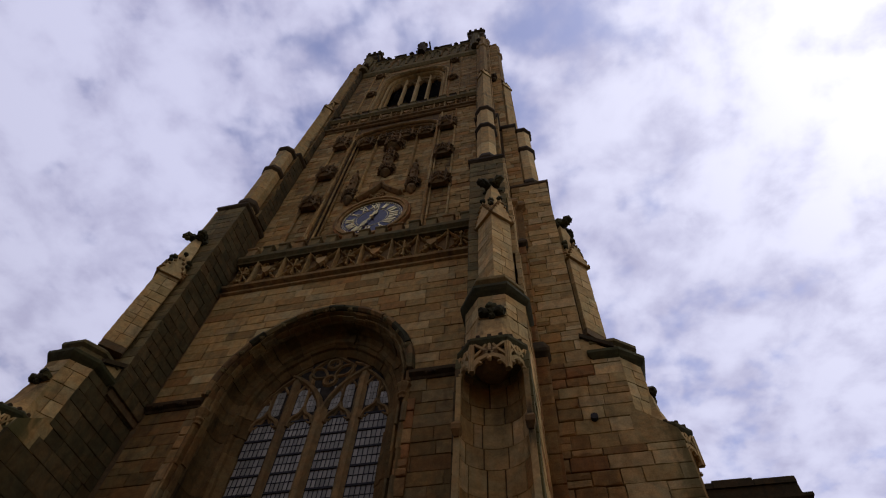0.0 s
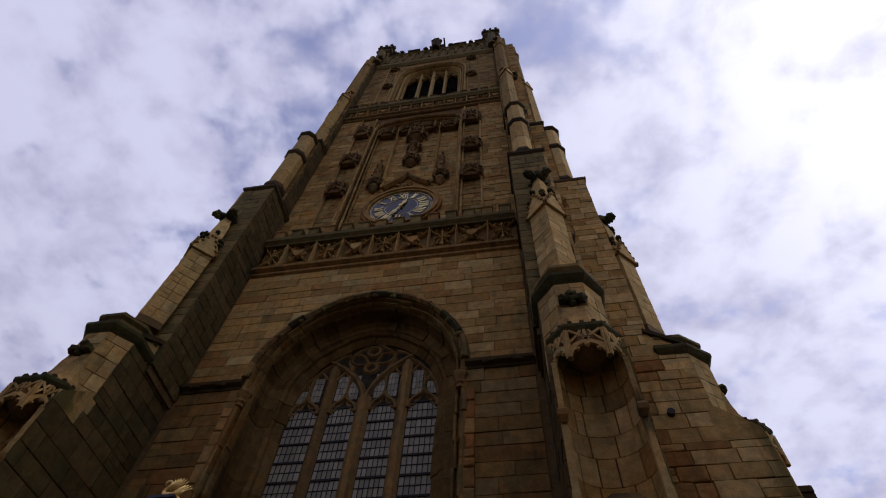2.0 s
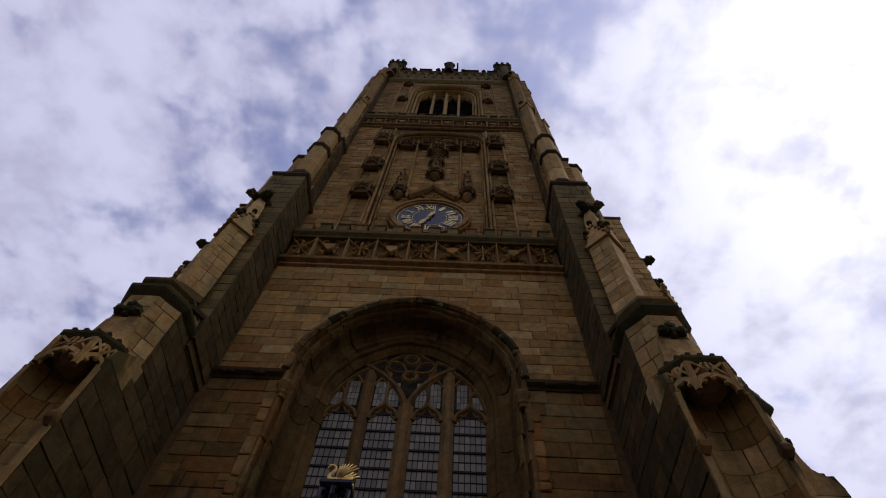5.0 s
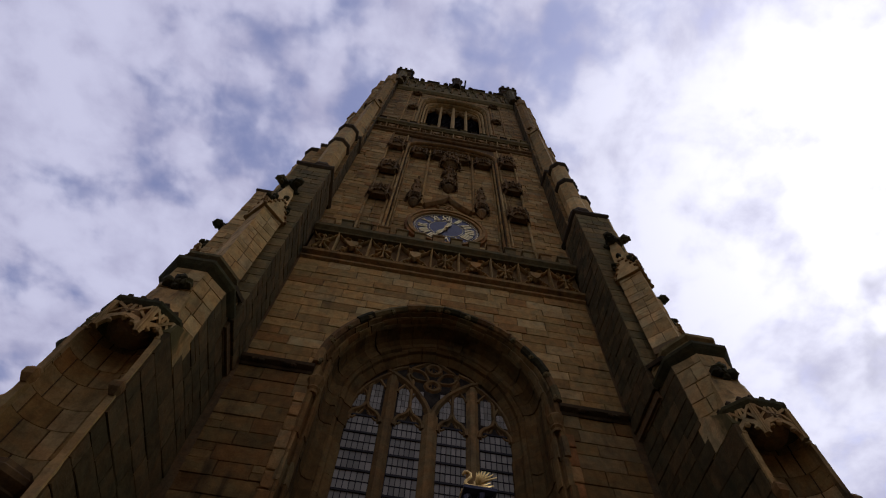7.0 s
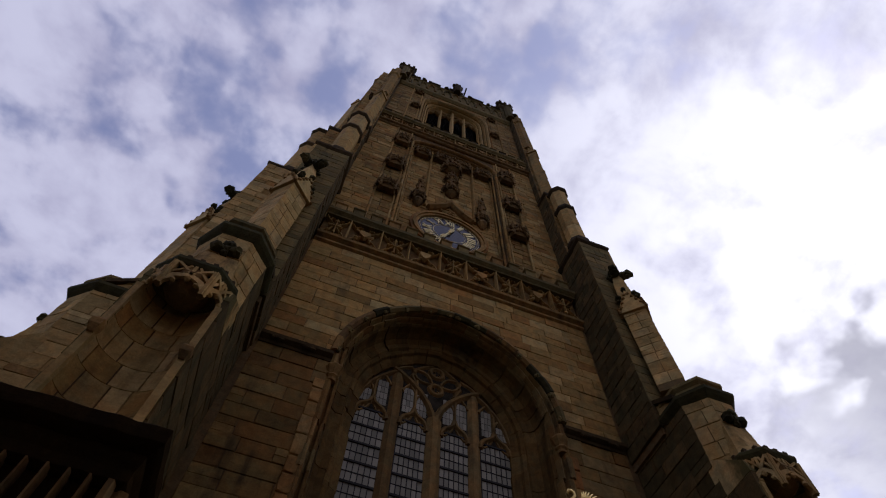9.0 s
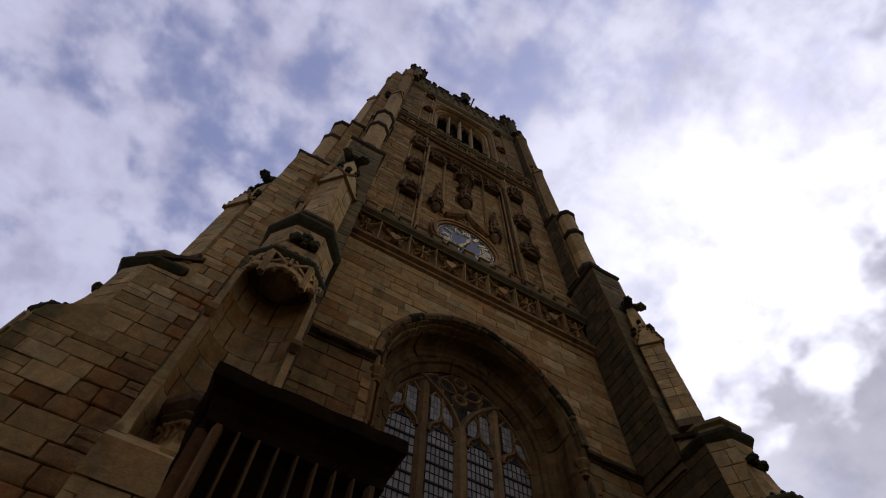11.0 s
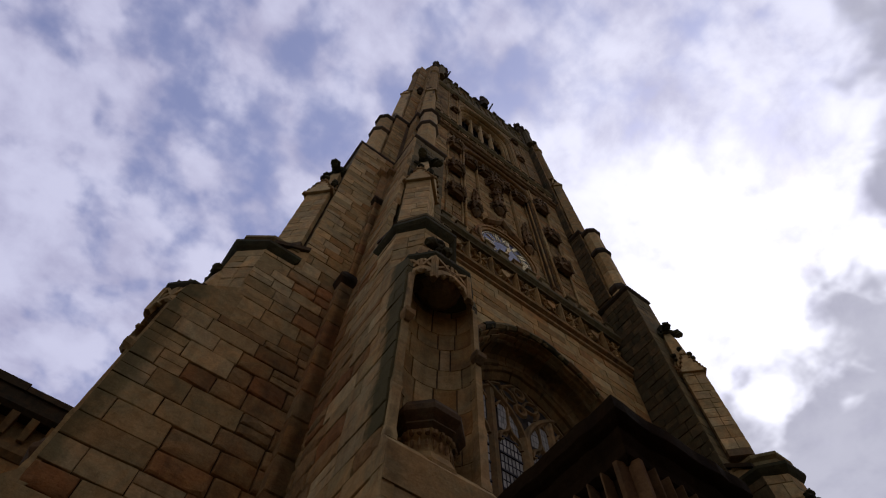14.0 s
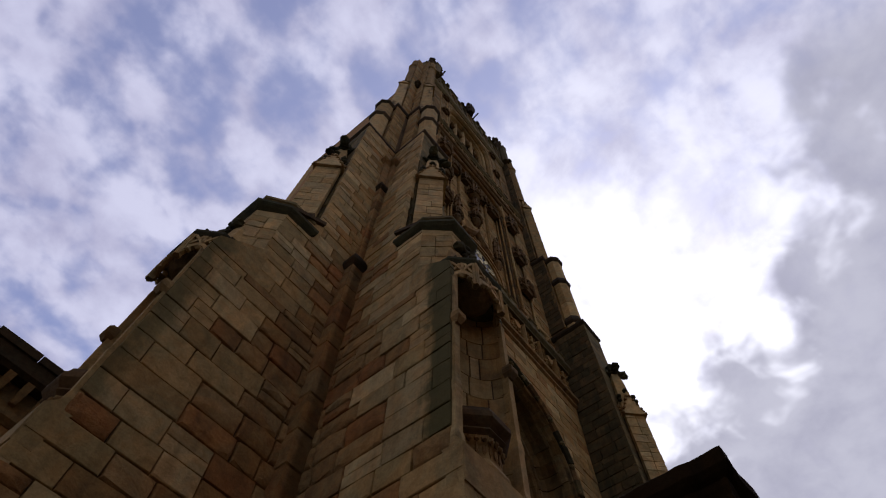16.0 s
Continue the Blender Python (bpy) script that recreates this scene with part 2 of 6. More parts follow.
gold_mat = plain_mat("gilding", (0.72, 0.50, 0.16), 0.42, 0.55, 0.2, 30.0)
pale_gold_mat = plain_mat("pale_gilding", (0.80, 0.66, 0.30), 0.6, 0.1, 0.12, 12.0)
dial_mat = plain_mat("dial_blue", (0.012, 0.010, 0.026), 0.22, 0.0, 0.2, 5.0, 0.01)
dial_mat.node_tree.nodes["Principled BSDF"].inputs["IOR"].default_value = 1.27
iron_mat = plain_mat("painted_iron", (0.020, 0.020, 0.040), 0.4, 0.3, 0.3, 14.0)
lead_mat = plain_mat("lead_came", (0.016, 0.014, 0.012), 0.9, 0.0, 0.3, 20.0)
black_mat = plain_mat("dark_boards", (0.018, 0.015, 0.012), 0.9, 0.0, 0.4, 4.0)
# near-black stone of the cornice; on the core it paints the shade between ribs
pier_dark_mat = stone_mat("near_black_pier_stone", [(0.018, 0.010, 0.004), (0.024, 0.014, 0.005)], 0.6, (0.008, 0.006, 0.004), 0.8)
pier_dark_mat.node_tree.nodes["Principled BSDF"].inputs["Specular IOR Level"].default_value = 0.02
pier_mat = stone_mat("weathered_pier_stone", [(0.150, 0.088, 0.032), (0.175, 0.104, 0.040)], 0.6, relief=0.8)


def glass_mat():
    m, nt, b = principled("leaded_glass", 0.35)
    info = nt.nodes.new("ShaderNodeObjectInfo")
    # pale base colour stands in for the sky mirrored in the panes
    nt.links.new(mix_col(nt, info.outputs["Random"], (0.17, 0.154, 0.108), (0.30, 0.27, 0.195)), b.inputs["Base Color"])
    b.inputs["IOR"].default_value = 1.6
    b.inputs["Specular IOR Level"].default_value = 0.12
    bump(nt, b, noise_tex(nt, world_pos(nt), 9.0, 3.0, 0.5), 0.25, 0.02)
    return m


glass = glass_mat()
dusk_glass = plain_mat("old_dark_glass", (0.030, 0.024, 0.016), 0.8, 0.0, 0.5, 6.0, 0.1)
dusk_glass.node_tree.nodes["Principled BSDF"].inputs["Specular IOR Level"].default_value = 0.05


def ground_mat():
    m, nt, b = principled("paving", 0.9)
    pos = world_pos(nt)
    n = noise_tex(nt, pos, 1.3, 8.0, 0.6)
    nt.links.new(mix_col(nt, ramp(nt, n, 0.3, 0.7), (0.045, 0.042, 0.038), (0.085, 0.08, 0.072)), b.inputs["Base Color"])
    bump(nt, b, noise_tex(nt, pos, 30.0, 5.0, 0.6), 0.4, 0.01)
    return m


paving_mat = ground_mat()


# ---- mesh helpers ----
def part(name, bm, material, parent=None, label="", smooth=False):
    bmesh.ops.recalc_face_normals(bm, faces=bm.faces)
    me = bpy.data.meshes.new(name)
    bm.to_mesh(me)
    bm.free()
    me.materials.append(material)
    if smooth:
        for p in me.polygons:
            p.use_smooth = True
    ob = new(name, me)
    if parent is not None:
        ob.parent = parent
    if label:
        tagged(ob, label=label)
    return ob


def thing(name, label, category, group="", kind=""):
    return tagged(new(name), label=label, category=category, group=group, kind=kind)


def box(bm, x0, x1, y0, y1, z0, z1):
    vs = [bm.verts.new((x, y, z)) for z in (z0, z1) for x, y in ((x0, y0), (x1, y0), (x1, y1), (x0, y1))]
    for f in ((0, 3, 2, 1), (4, 5, 6, 7), (0, 1, 5, 4), (1, 2, 6, 5), (2, 3, 7, 6), (3, 0, 4, 7)):
        bm.faces.new([vs[i] for i in f])


def offset_poly(pts, d):
    """A closed plan moved outwards by d."""
    area = sum(a[0] * b[1] - b[0] * a[1] for a, b in zip(pts, pts[1:] + pts[:1]))
    s = 1 if area > 0 else -1
    out = []
    n = len(pts)
    for i in range(n):
        p, q, r = Vector(pts[i - 1]), Vector(pts[i]), Vector(pts[(i + 1) % n])
        e1, e2 = (q - p).normalized(), (r - q).normalized()
        n1, n2 = Vector((e1.y, -e1.x)) * s, Vector((e2.y, -e2.x)) * s
        k = 1 + n1.dot(n2)
        m = (n1 + n2) / max(k, 0.35)
        out.append((q.x + m.x * d, q.y + m.y * d))
    return out


def loft(bm, rings):
    """rings: (plan, z) of equal length; closed solid."""
    loops = [[bm.verts.new((x, y, z)) for x, y in plan] for plan, z in rings]
    n = len(loops[0])
    for a, b in zip(loops, loops[1:]):
        for i in range(n):
            j = (i + 1) % n
            bm.faces.new((a[i], a[j], b[j], b[i]))
    bm.faces.new(loops[0][::-1])
    bm.faces.new(loops[-1])


def ngon(cx, cy, r, n, turn=0.0):
    return [(cx + r * math.cos(turn + 2 * math.pi * i / n), cy + r * math.sin(turn + 2 * math.pi * i / n)) for i in range(n)]


def rect(x0, x1, y0, y1):
    return [(x0, y0), (x1, y0), (x1, y1), (x0, y1)]


def lump(bm, c, r, rng, squash=(1, 1, 1), sub=1):
    """An uneven carved knob."""
    made = bmesh.ops.create_icosphere(bm, subdivisions=sub, radius=1.0)["verts"]
    for v in made:
        k = r * (0.78 + 0.44 * rng.random())
        v.co = Vector((c[0] + v.co.x * k * squash[0], c[1] + v.co.y * k * squash[1], c[2] + v.co.z * k * squash[2]))


def bar(bm, pts, w, y0, y1, chamfer=0.35):
    """A moulded bar along points (x, z) of an upright plane, from y0 (front) to y1."""
    n = len(pts)
    loops = []
    for i, p in enumerate(pts):
        a, b = Vector(pts[max(i - 1, 0)]), Vector(pts[min(i + 1, n - 1)])
        t = (b - a).normalized()
        s = Vector((t.y, -t.x)) * w / 2
        q = Vector(p)
        ym = y0 + (y1 - y0) * 0.45
        prof = [(-chamfer, y0), (chamfer, y0), (1, ym), (1, y1), (-1, y1), (-1, ym)]
        loops.append([bm.verts.new((q.x + s.x * k, y, q.y + s.y * k)) for k, y in prof])
    for a, b in zip(loops, loops[1:]):
        for i in range(6):
            j = (i + 1) % 6
            bm.faces.new((a[i], a[j], b[j], b[i]))
    bm.faces.new(loops[0])
    bm.faces.new(loops[-1][::-1])


def arc(cx, cz, r, a0, a1, n):
    return [(cx + r * math.cos(radians(a0 + (a1 - a0) * i / n)), cz + r * math.sin(radians(a0 + (a1 - a0) * i / n))) for i in range(n + 1)]


# ---- blocks of stone ----
def stone_meshes():
    """Block shapes, one metre each way, front at y = 0, with worn arrises and uneven outlines."""
    rng = random.Random(5)
    made = []
    for _ in range(14):
        j = lambda k: rng.uniform(0.1, 2.0) * k
        worn = rng.choice((0.5, 0.8, 1.0, 1.5))
        v = []
        for y, ix, iz in ((0.9, 0.0, 0.0), (0.07, 0.004, 0.008), (0.0, 0.013 * worn, 0.030 * worn)):
            for sx, sz in ((-1, -1), (0, -1), (1, -1), (1, 0), (1, 1), (0, 1), (-1, 1), (-1, 0)):
                corner = 1.25 if sx and sz else 0.8
                u = sx * (0.5 - j(ix) * corner) if sx else rng.uniform(-0.2, 0.2)
                w = sz * (0.5 - j(iz) * corner) if sz else rng.uniform(-0.2, 0.2)
                v.append((u, y + (rng.uniform(-0.03, 0.03) if y == 0 else 0), w))
        f = [tuple(range(16, 24))]
        for k in (0, 8):
            for i in range(8):
                a, b = k + i, k + (i + 1) % 8
                f.append((a, b, b + 8, a + 8))
        made.append((v, f))
    # weather-eaten blocks with rounded fronts
    for _ in range(12):
        v = []
        for y, ix, iz in ((0.9, 0.0, 0.0), (0.30, 0.004, 0.008), (0.10, 0.012, 0.026), (-0.02, 0.036, 0.078)):
            for sx, sz in ((-1, -1), (0, -1), (1, -1), (1, 0), (1, 1), (0, 1), (-1, 1), (-1, 0)):
                corner = rng.uniform(1.2, 2.4) if sx and sz else rng.uniform(0.4, 1.2)
                u = sx * (0.5 - ix * corner) if sx else rng.uniform(-0.2, 0.2)
                w = sz * (0.5 - iz * corner) if sz else rng.uniform(-0.2, 0.2)
                v.append((u, y + (rng.uniform(-0.06, 0.06) if y < 0.2 else 0), w))
        v.append((rng.uniform(-0.15, 0.15), rng.uniform(-0.16, 0.02), rng.uniform(-0.15, 0.15)))
        f = [(24 + i, 24 + (i + 1) % 8, 32) for i in range(8)]
        for k in (0, 8, 16):
            for i in range(8):
                a, b = k + i, k + (i + 1) % 8
                f.append((a, b, b + 8, a + 8))
        made.append((v, f))
    return made


STONES = stone_meshes()
STONE_DATA = {}


def stone_data(variant, material):
    key = (variant, material.name)
    if key not in STONE_DATA:
        me = bpy.data.meshes.new("stone")
        me.from_pydata(*[STONES[variant][0], [], STONES[variant][1]])
        bm = bmesh.new()
        bm.from_mesh(me)
        bmesh.ops.recalc_face_normals(bm, faces=bm.faces)
        bm.to_mesh(me)
        bm.free()
        me.materials.append(material)
        STONE_DATA[key] = me
    return STONE_DATA[key]


class Masonry:
    """Collects blocks of one thing: some as parts of their own, the others joined."""

    def __init__(self, parent, limit, seed):
        self.parent, self.left, self.rng = parent, limit, random.Random(seed)
        self.rest = {}

    def block(self, m, material, single):
        k = self.rng.randrange(14, 26) if material.name == "rust_sandstone" and self.rng.random() < 0.75 else self.rng.randrange(14)
        if single and self.left > 0:
            self.left -= 1
            ob = new("stone", stone_data(k, material))
            ob.parent = self.parent
            ob.matrix_basis = m
        else:
            vs, fs = self.rest.setdefault(material.name, ([], []))
            n = len(vs)
            vs.extend(tuple(m @ Vector(v)) for v in STONES[k][0])
            fs.extend(tuple(i + n for i in f) for f in STONES[k][1])

    def face(self, p0, p1, z0, z1, material, course=0.335, long=(0.5, 1.15), single=True, gaps=None, rough=0.012, quoin=None, ends=(0, 1), joint=1.0, deep=0.05):
        """Courses on the upright plane from p0 to p1 (seen from outside, left to right). gaps(z0, z1): stretches along it left free."""
        rng = self.rng
        a, b = Vector(p0), Vector(p1)
        length = (b - a).length
        t = (b - a) / length
        inward = Vector((-t.y, t.x))
        turn = Matrix(((t.x, inward.x, 0, 0), (t.y, inward.y, 0, 0), (0, 0, 1, 0), (0, 0, 0, 1)))
        z = z0
        row = 0
        while z < z1 - 0.04:
            h = min(course * rng.uniform(0.84, 1.16), z1 - z)
            if z1 - z - h < 0.12:
                h = z1 - z
            spans = [(0.0, length)]
            for g0, g1 in (gaps(z, z + h) if gaps else ()):
                spans = [s for u0, u1 in spans for s in ((u0, min(u1, g0)), (max(u0, g1), u1)) if s[1] - s[0] > 0.03]
            for u0, u1 in spans:
                u = u0
                while u < u1 - 0.02:
                    w = rng.uniform(*long)
                    if u == u0:
                        w *= rng.uniform(0.45, 1.0)
                    if u1 - u - w < 0.22:
                        w = u1 - u
                    mat = material
                    if quoin and ((0 in ends and u < 0.05) or (1 in ends and u + w > length - max(0.05, deep * rng.uniform(0.4, 1.2)))) and rng.random() < 0.94:
                        mat = quoin
                    c = a + t * (u + w / 2) + inward * rng.uniform(-rough, rough * 0.6)
                    m = Matrix.Translation((c.x, c.y, z + h / 2)) @ turn @ pose(0, 0, 0, rng.gauss(0, 0.3), rng.gauss(0, 0.3), rng.gauss(0, 0.3)) @ Matrix.Diagonal((w - joint * rng.uniform(0.004, 0.013), 0.13, h - joint * rng.uniform(0.004, 0.014), 1))
                    if h > 0.26 and w < 0.55 and rng.random() < 0.14:
                        for k in (-1, 1):
                            self.block(m @ Matrix.Translation((0, 0, 0.25 * k)) @ Matrix.Diagonal((1, 1, 0.49, 1)), mat, single)
                    else:
                        self.block(m, mat, single)
                    u += w
            z += h
            row += 1

    def finish(self):
        for name, (vs, fs) in self.rest.items():
            me = bpy.data.meshes.new("stonework")
            me.from_pydata(vs, [], fs)
            bm = bmesh.new()
            bm.from_mesh(me)
            bmesh.ops.recalc_face_normals(bm, faces=bm.faces)
            bm.to_mesh(me)
            bm.free()
            me.materials.append(bpy.data.materials[name])
            ob = tagged(new("stonework", me), kind="stuff")
            ob.parent = self.parent


# ---- ground ----
bm = bmesh.new()
box(bm, -2500, 2500, -2500, 2500, -0.3, 0.0)
tagged(part("ground", bm, paving_mat), "grey stone paving round the church", "ground", kind="structure")

# ---- tower: sizes ----
HALF = 5.5            # half the tower's width between outer corners
CLEAR = 4.1           # half the wall between the buttresses
ARCH_C = 0.22         # the arch's centres lie this far past the middle
SPRING = 11.0


def arch_pt(w, s):
    """Right half of the arch of half width w: s from 0 (springing) to 1 (apex)."""
    r = w + ARCH_C
    th = s * math.acos(ARCH_C / r)
    return -ARCH_C + r * math.cos(th), SPRING + r * math.sin(th)


def arch_half(w, z):
    """Half width of the arch at height z."""
    if z <= SPRING:
        return w
    r = w + ARCH_C
    k = r * r - (z - SPRING) ** 2
    return max(math.sqrt(k) - ARCH_C, 0.0) if k > 0 else 0.0


def arch_path(w, z0, n=14):
    right = [(w, z0)] + [arch_pt(w, i / n) for i in range(n + 1)]
    return right + [(-x, z) for x, z in right[-2::-1]]


def sweep_arch(bm, prof, z0, s0=None, s1=None, n=14):
    """Sweeps a closed profile of (half width, y) up one jamb, round the arch and down; or one stretch s0..s1 of the right half."""
    if s0 is None:
        steps = [("j", z0)] + [("a", i / n) for i in range(n + 1)]
        right = [[(w, y, z0) if k == "j" else (arch_pt(w, v)[0], y, arch_pt(w, v)[1]) for w, y in prof] for k, v in steps]
        rings = right + [[(-x, y, z) for x, y, z in ring] for ring in right[-2::-1]]
    else:
        rings = [[(arch_pt(w, s0 + (s1 - s0) * i / n)[0], y, arch_pt(w, s0 + (s1 - s0) * i / n)[1]) for w, y in prof] for i in range(n + 1)]
    loops = [[bm.verts.new(v) for v in ring] for ring in rings]
    m = len(prof)
    for a, b in zip(loops, loops[1:]):
        for i in range(m):
            j = (i + 1) % m
            bm.faces.new((a[i], a[j], b[j], b[i]))
    bm.faces.new(loops[0])
    bm.faces.new(loops[-1][::-1])


# ---- lower wall with the great window ----
def wall_with_arch(bm, y0, y1, w, z_sill, z_top, half):
    """A solid wall with an arched opening, made of upright slabs."""
    box(bm, -half, -w, y0, y1, 0, z_top)
    box(bm, w, half, y0, y1, 0, z_top)
    box(bm, -w, w, y0, y1, 0, z_sill)
    n = 16
    right = [arch_pt(w, i / n) for i in range(n + 1)]
    for sgn in (1, -1):
        for (xa, za), (xb, zb) in zip(right, right[1:]):
            vs = []
            for y in (y0, y1):
                vs += [bm.verts.new((sgn * x, y, z)) for x, z in ((xa, za), (xb, zb), (xb, z_top), (xa, z_top))]
            for f in ((0, 1, 2, 3), (4, 7, 6, 5), (0, 4, 5, 1), (2, 6, 7, 3), (1, 5, 6, 2), (0, 3, 7, 4)):
                bm.faces.new([vs[i] for i in f])


SILL = 5.6
bm = bmesh.new()
wall_with_arch(bm, 0.02, 1.25, 2.54, SILL, 15.5, HALF)
wall_1 = tagged(part("wall_1", bm, mortar_mat), "lower tower wall of weathered buff sandstone blocks", "wall", kind="structure")


def wall1_gaps(z0, z1):
    if z1 < SILL:
        return []
    h = arch_half(2.56, z0)
    return [(CLEAR - h, CLEAR + h)] if h > 0.02 else []


mas = Masonry(wall_1, 300, 11)
# lower courses: stains and painted shade in one colour
mas.face((-CLEAR, 0), (CLEAR, 0), 6.9, 10.72, lower_shade_mat, 0.36, (0.5, 1.2), gaps=wall1_gaps, rough=0.014)
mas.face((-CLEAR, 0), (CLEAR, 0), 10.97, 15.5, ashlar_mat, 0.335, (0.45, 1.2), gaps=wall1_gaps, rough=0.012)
mas.face((-CLEAR, 0), (CLEAR, 0), 0.0, 6.9, lower_shade_mat, 0.36, (0.5, 1.2), single=False, gaps=wall1_gaps)
mas.finish()

# jambs and orders of the arch, one block after another
window_arch = thing("window_arch", "deep moulded sandstone arch round the great window", "arch", kind="structure")
ORDERS = (
    ("voussoir", [(2.69, 0.06), (2.69, -0.03), (2.63, -0.06), (2.57, -0.03), (2.55, 0.10), (2.51, 0.13), (2.49, 0.04), (2.45, 0.02), (2.43, 0.08), (2.42, 0.20), (2.60, 0.30)], lower_shade_mat, 10),
    # the two inner orders carry the arch's shade in their colour
    ("inner_voussoir", [(2.52, 0.18), (2.42, 0.18), (2.39, 0.24), (2.40, 0.46), (2.36, 0.62), (2.26, 0.70), (2.14, 0.70), (2.10, 0.78), (2.55, 0.78)], reveal_shade_mat, 11),
    ("reveal_voussoir", [(2.40, 0.74), (2.10, 0.74), (2.04, 0.78), (2.02, 0.86), (1.93, 0.92), (1.86, 0.98), (1.86, 1.2), (2.40, 1.2)], reveal_shade_mat, 9),
)
wearing = random.Random(31)
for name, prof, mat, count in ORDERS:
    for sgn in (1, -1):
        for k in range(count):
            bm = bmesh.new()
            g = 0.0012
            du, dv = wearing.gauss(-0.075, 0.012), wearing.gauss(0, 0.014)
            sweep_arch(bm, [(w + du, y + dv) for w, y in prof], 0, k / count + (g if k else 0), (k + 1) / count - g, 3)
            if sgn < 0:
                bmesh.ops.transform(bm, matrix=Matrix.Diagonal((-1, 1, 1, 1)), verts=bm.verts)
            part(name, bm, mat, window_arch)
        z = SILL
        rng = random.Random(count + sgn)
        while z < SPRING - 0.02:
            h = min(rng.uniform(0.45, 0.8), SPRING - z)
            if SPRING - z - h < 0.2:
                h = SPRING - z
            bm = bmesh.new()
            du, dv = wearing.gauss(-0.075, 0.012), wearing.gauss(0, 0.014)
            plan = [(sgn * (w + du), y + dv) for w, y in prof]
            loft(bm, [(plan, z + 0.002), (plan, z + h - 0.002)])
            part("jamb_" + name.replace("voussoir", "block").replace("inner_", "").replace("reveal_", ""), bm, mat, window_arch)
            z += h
# rough blocks along the outer edge of the jambs
mas = Masonry(window_arch, 60, 41)
for x in (-2.80, 2.50):
    mas.face((x, -0.035), (x + 0.30, -0.035), 6.2, 10.15, rust_mat, 0.42, (0.30, 0.31), rough=0.02, joint=1.4)
mas.finish()
# small capitals at the springing
for sgn in (1, -1):
    bm = bmesh.new()
    c = (sgn * 2.49, 0.02)
    loft(bm, [(ngon(*c, 0.10, 8), 10.18), (ngon(*c, 0.10, 8), 10.25), (ngon(*c, 0.14, 8), 10.30), (ngon(*c, 0.11, 8), 10.36), (ngon(*c, 0.17, 8), 10.50), (ngon(*c, 0.19, 8), 10.56), (ngon(*c, 0.16, 8), 10.62)])
    part("capital", bm, carved_mat, window_arch, "worn carved capital")

# hood mould with its string and flowers
hood = thing("hood_mould", "sooty stone hood mould with carved flowers over the window arch", "moulding", kind="structure")
HOOD = [(2.80, 0.03), (2.80, -0.10), (2.86, -0.17), (2.95, -0.15), (2.985, -0.04), (2.985, 0.03)]
for sgn in (1, -1):
    for k in range(9):
        bm = bmesh.new()
        du, dv = wearing.gauss(-0.285, 0.006), wearing.gauss(0, 0.010)
        s0, s1 = k / 9 + 0.001, (k + 1) / 9 - 0.001
        loops = []
        for i in range(4):
            u = s0 + (s1 - s0) * i / 3
            loops.append([bm.verts.new((sgn * arch_pt(w + du, u)[0], y + dv, arch_pt(w + du, u)[1])) for w, y in HOOD])
        for a, b in zip(loops, loops[1:]):
            for i in range(6):
                bm.faces.new((a[i], a[(i + 1) % 6], b[(i + 1) % 6], b[i]))
        bm.faces.new(loops[0])
        bm.faces.new(loops[-1])
        part("hood_stone", bm, wearing.choice((carved_mat, canopy_mat, moss_mat, canopy_mat, finial_mat)), hood)
for sgn in (1, -1):
    bm = bmesh.new()
    x0, x1 = sorted((sgn * 2.60, sgn * CLEAR))
    loft(bm, [(rect(x0, x1, -0.03, 0.05), 10.70), (rect(x0, x1, -0.05, 0.05), 10.76), (rect(x0, x1, -0.15, 0.05), 10.82), (rect(x0, x1, -0.16, 0.05), 10.90), (rect(x0, x1, -0.02, 0.05), 10.99)])
    part("string_course", bm, sooty_mat, hood)
    rng = random.Random(3)
    for s in (0.02, 0.20, 0.36, 0.52, 0.68, 0.84, 0.97):
        x, z = arch_pt(2.57, s)
        bm = bmesh.new()
        lump(bm, (sgn * x, -0.11, z), 0.085, rng, (1.0, 0.7, 1.0))
        for k in range(4):
            lump(bm, (sgn * x + 0.06 * math.cos(k * 1.57 + 0.5), -0.10, z + 0.06 * math.sin(k * 1.57 + 0.5)), 0.05, rng)
        part("carved_flower", bm, moss_mat, hood)
    for x in (3.1, 3.75):
        bm = bmesh.new()
        for k in range(5):
            lump(bm, (sgn * x + 0.05 * k - 0.1, -0.11, 10.80), 0.05, rng)
        part("carved_flower", bm, sooty_mat, hood)

# the window itself
window_1 = thing("window_1", "four-light leaded window with flowing stone tracery", "window", kind="structure")
YT0, YT1 = 0.97, 1.16
LIGHTS = ((-1.80, -1.10), (-0.80, -0.17), (0.17, 0.80), (1.10, 1.80))


def tracery_bar(pts, w, name="tracery", y0=YT0, y1=YT1):
    bm = bmesh.new()
    bar(bm, pts, w, y0, y1)
    return part(name, bm, tracery_mat, window_1)


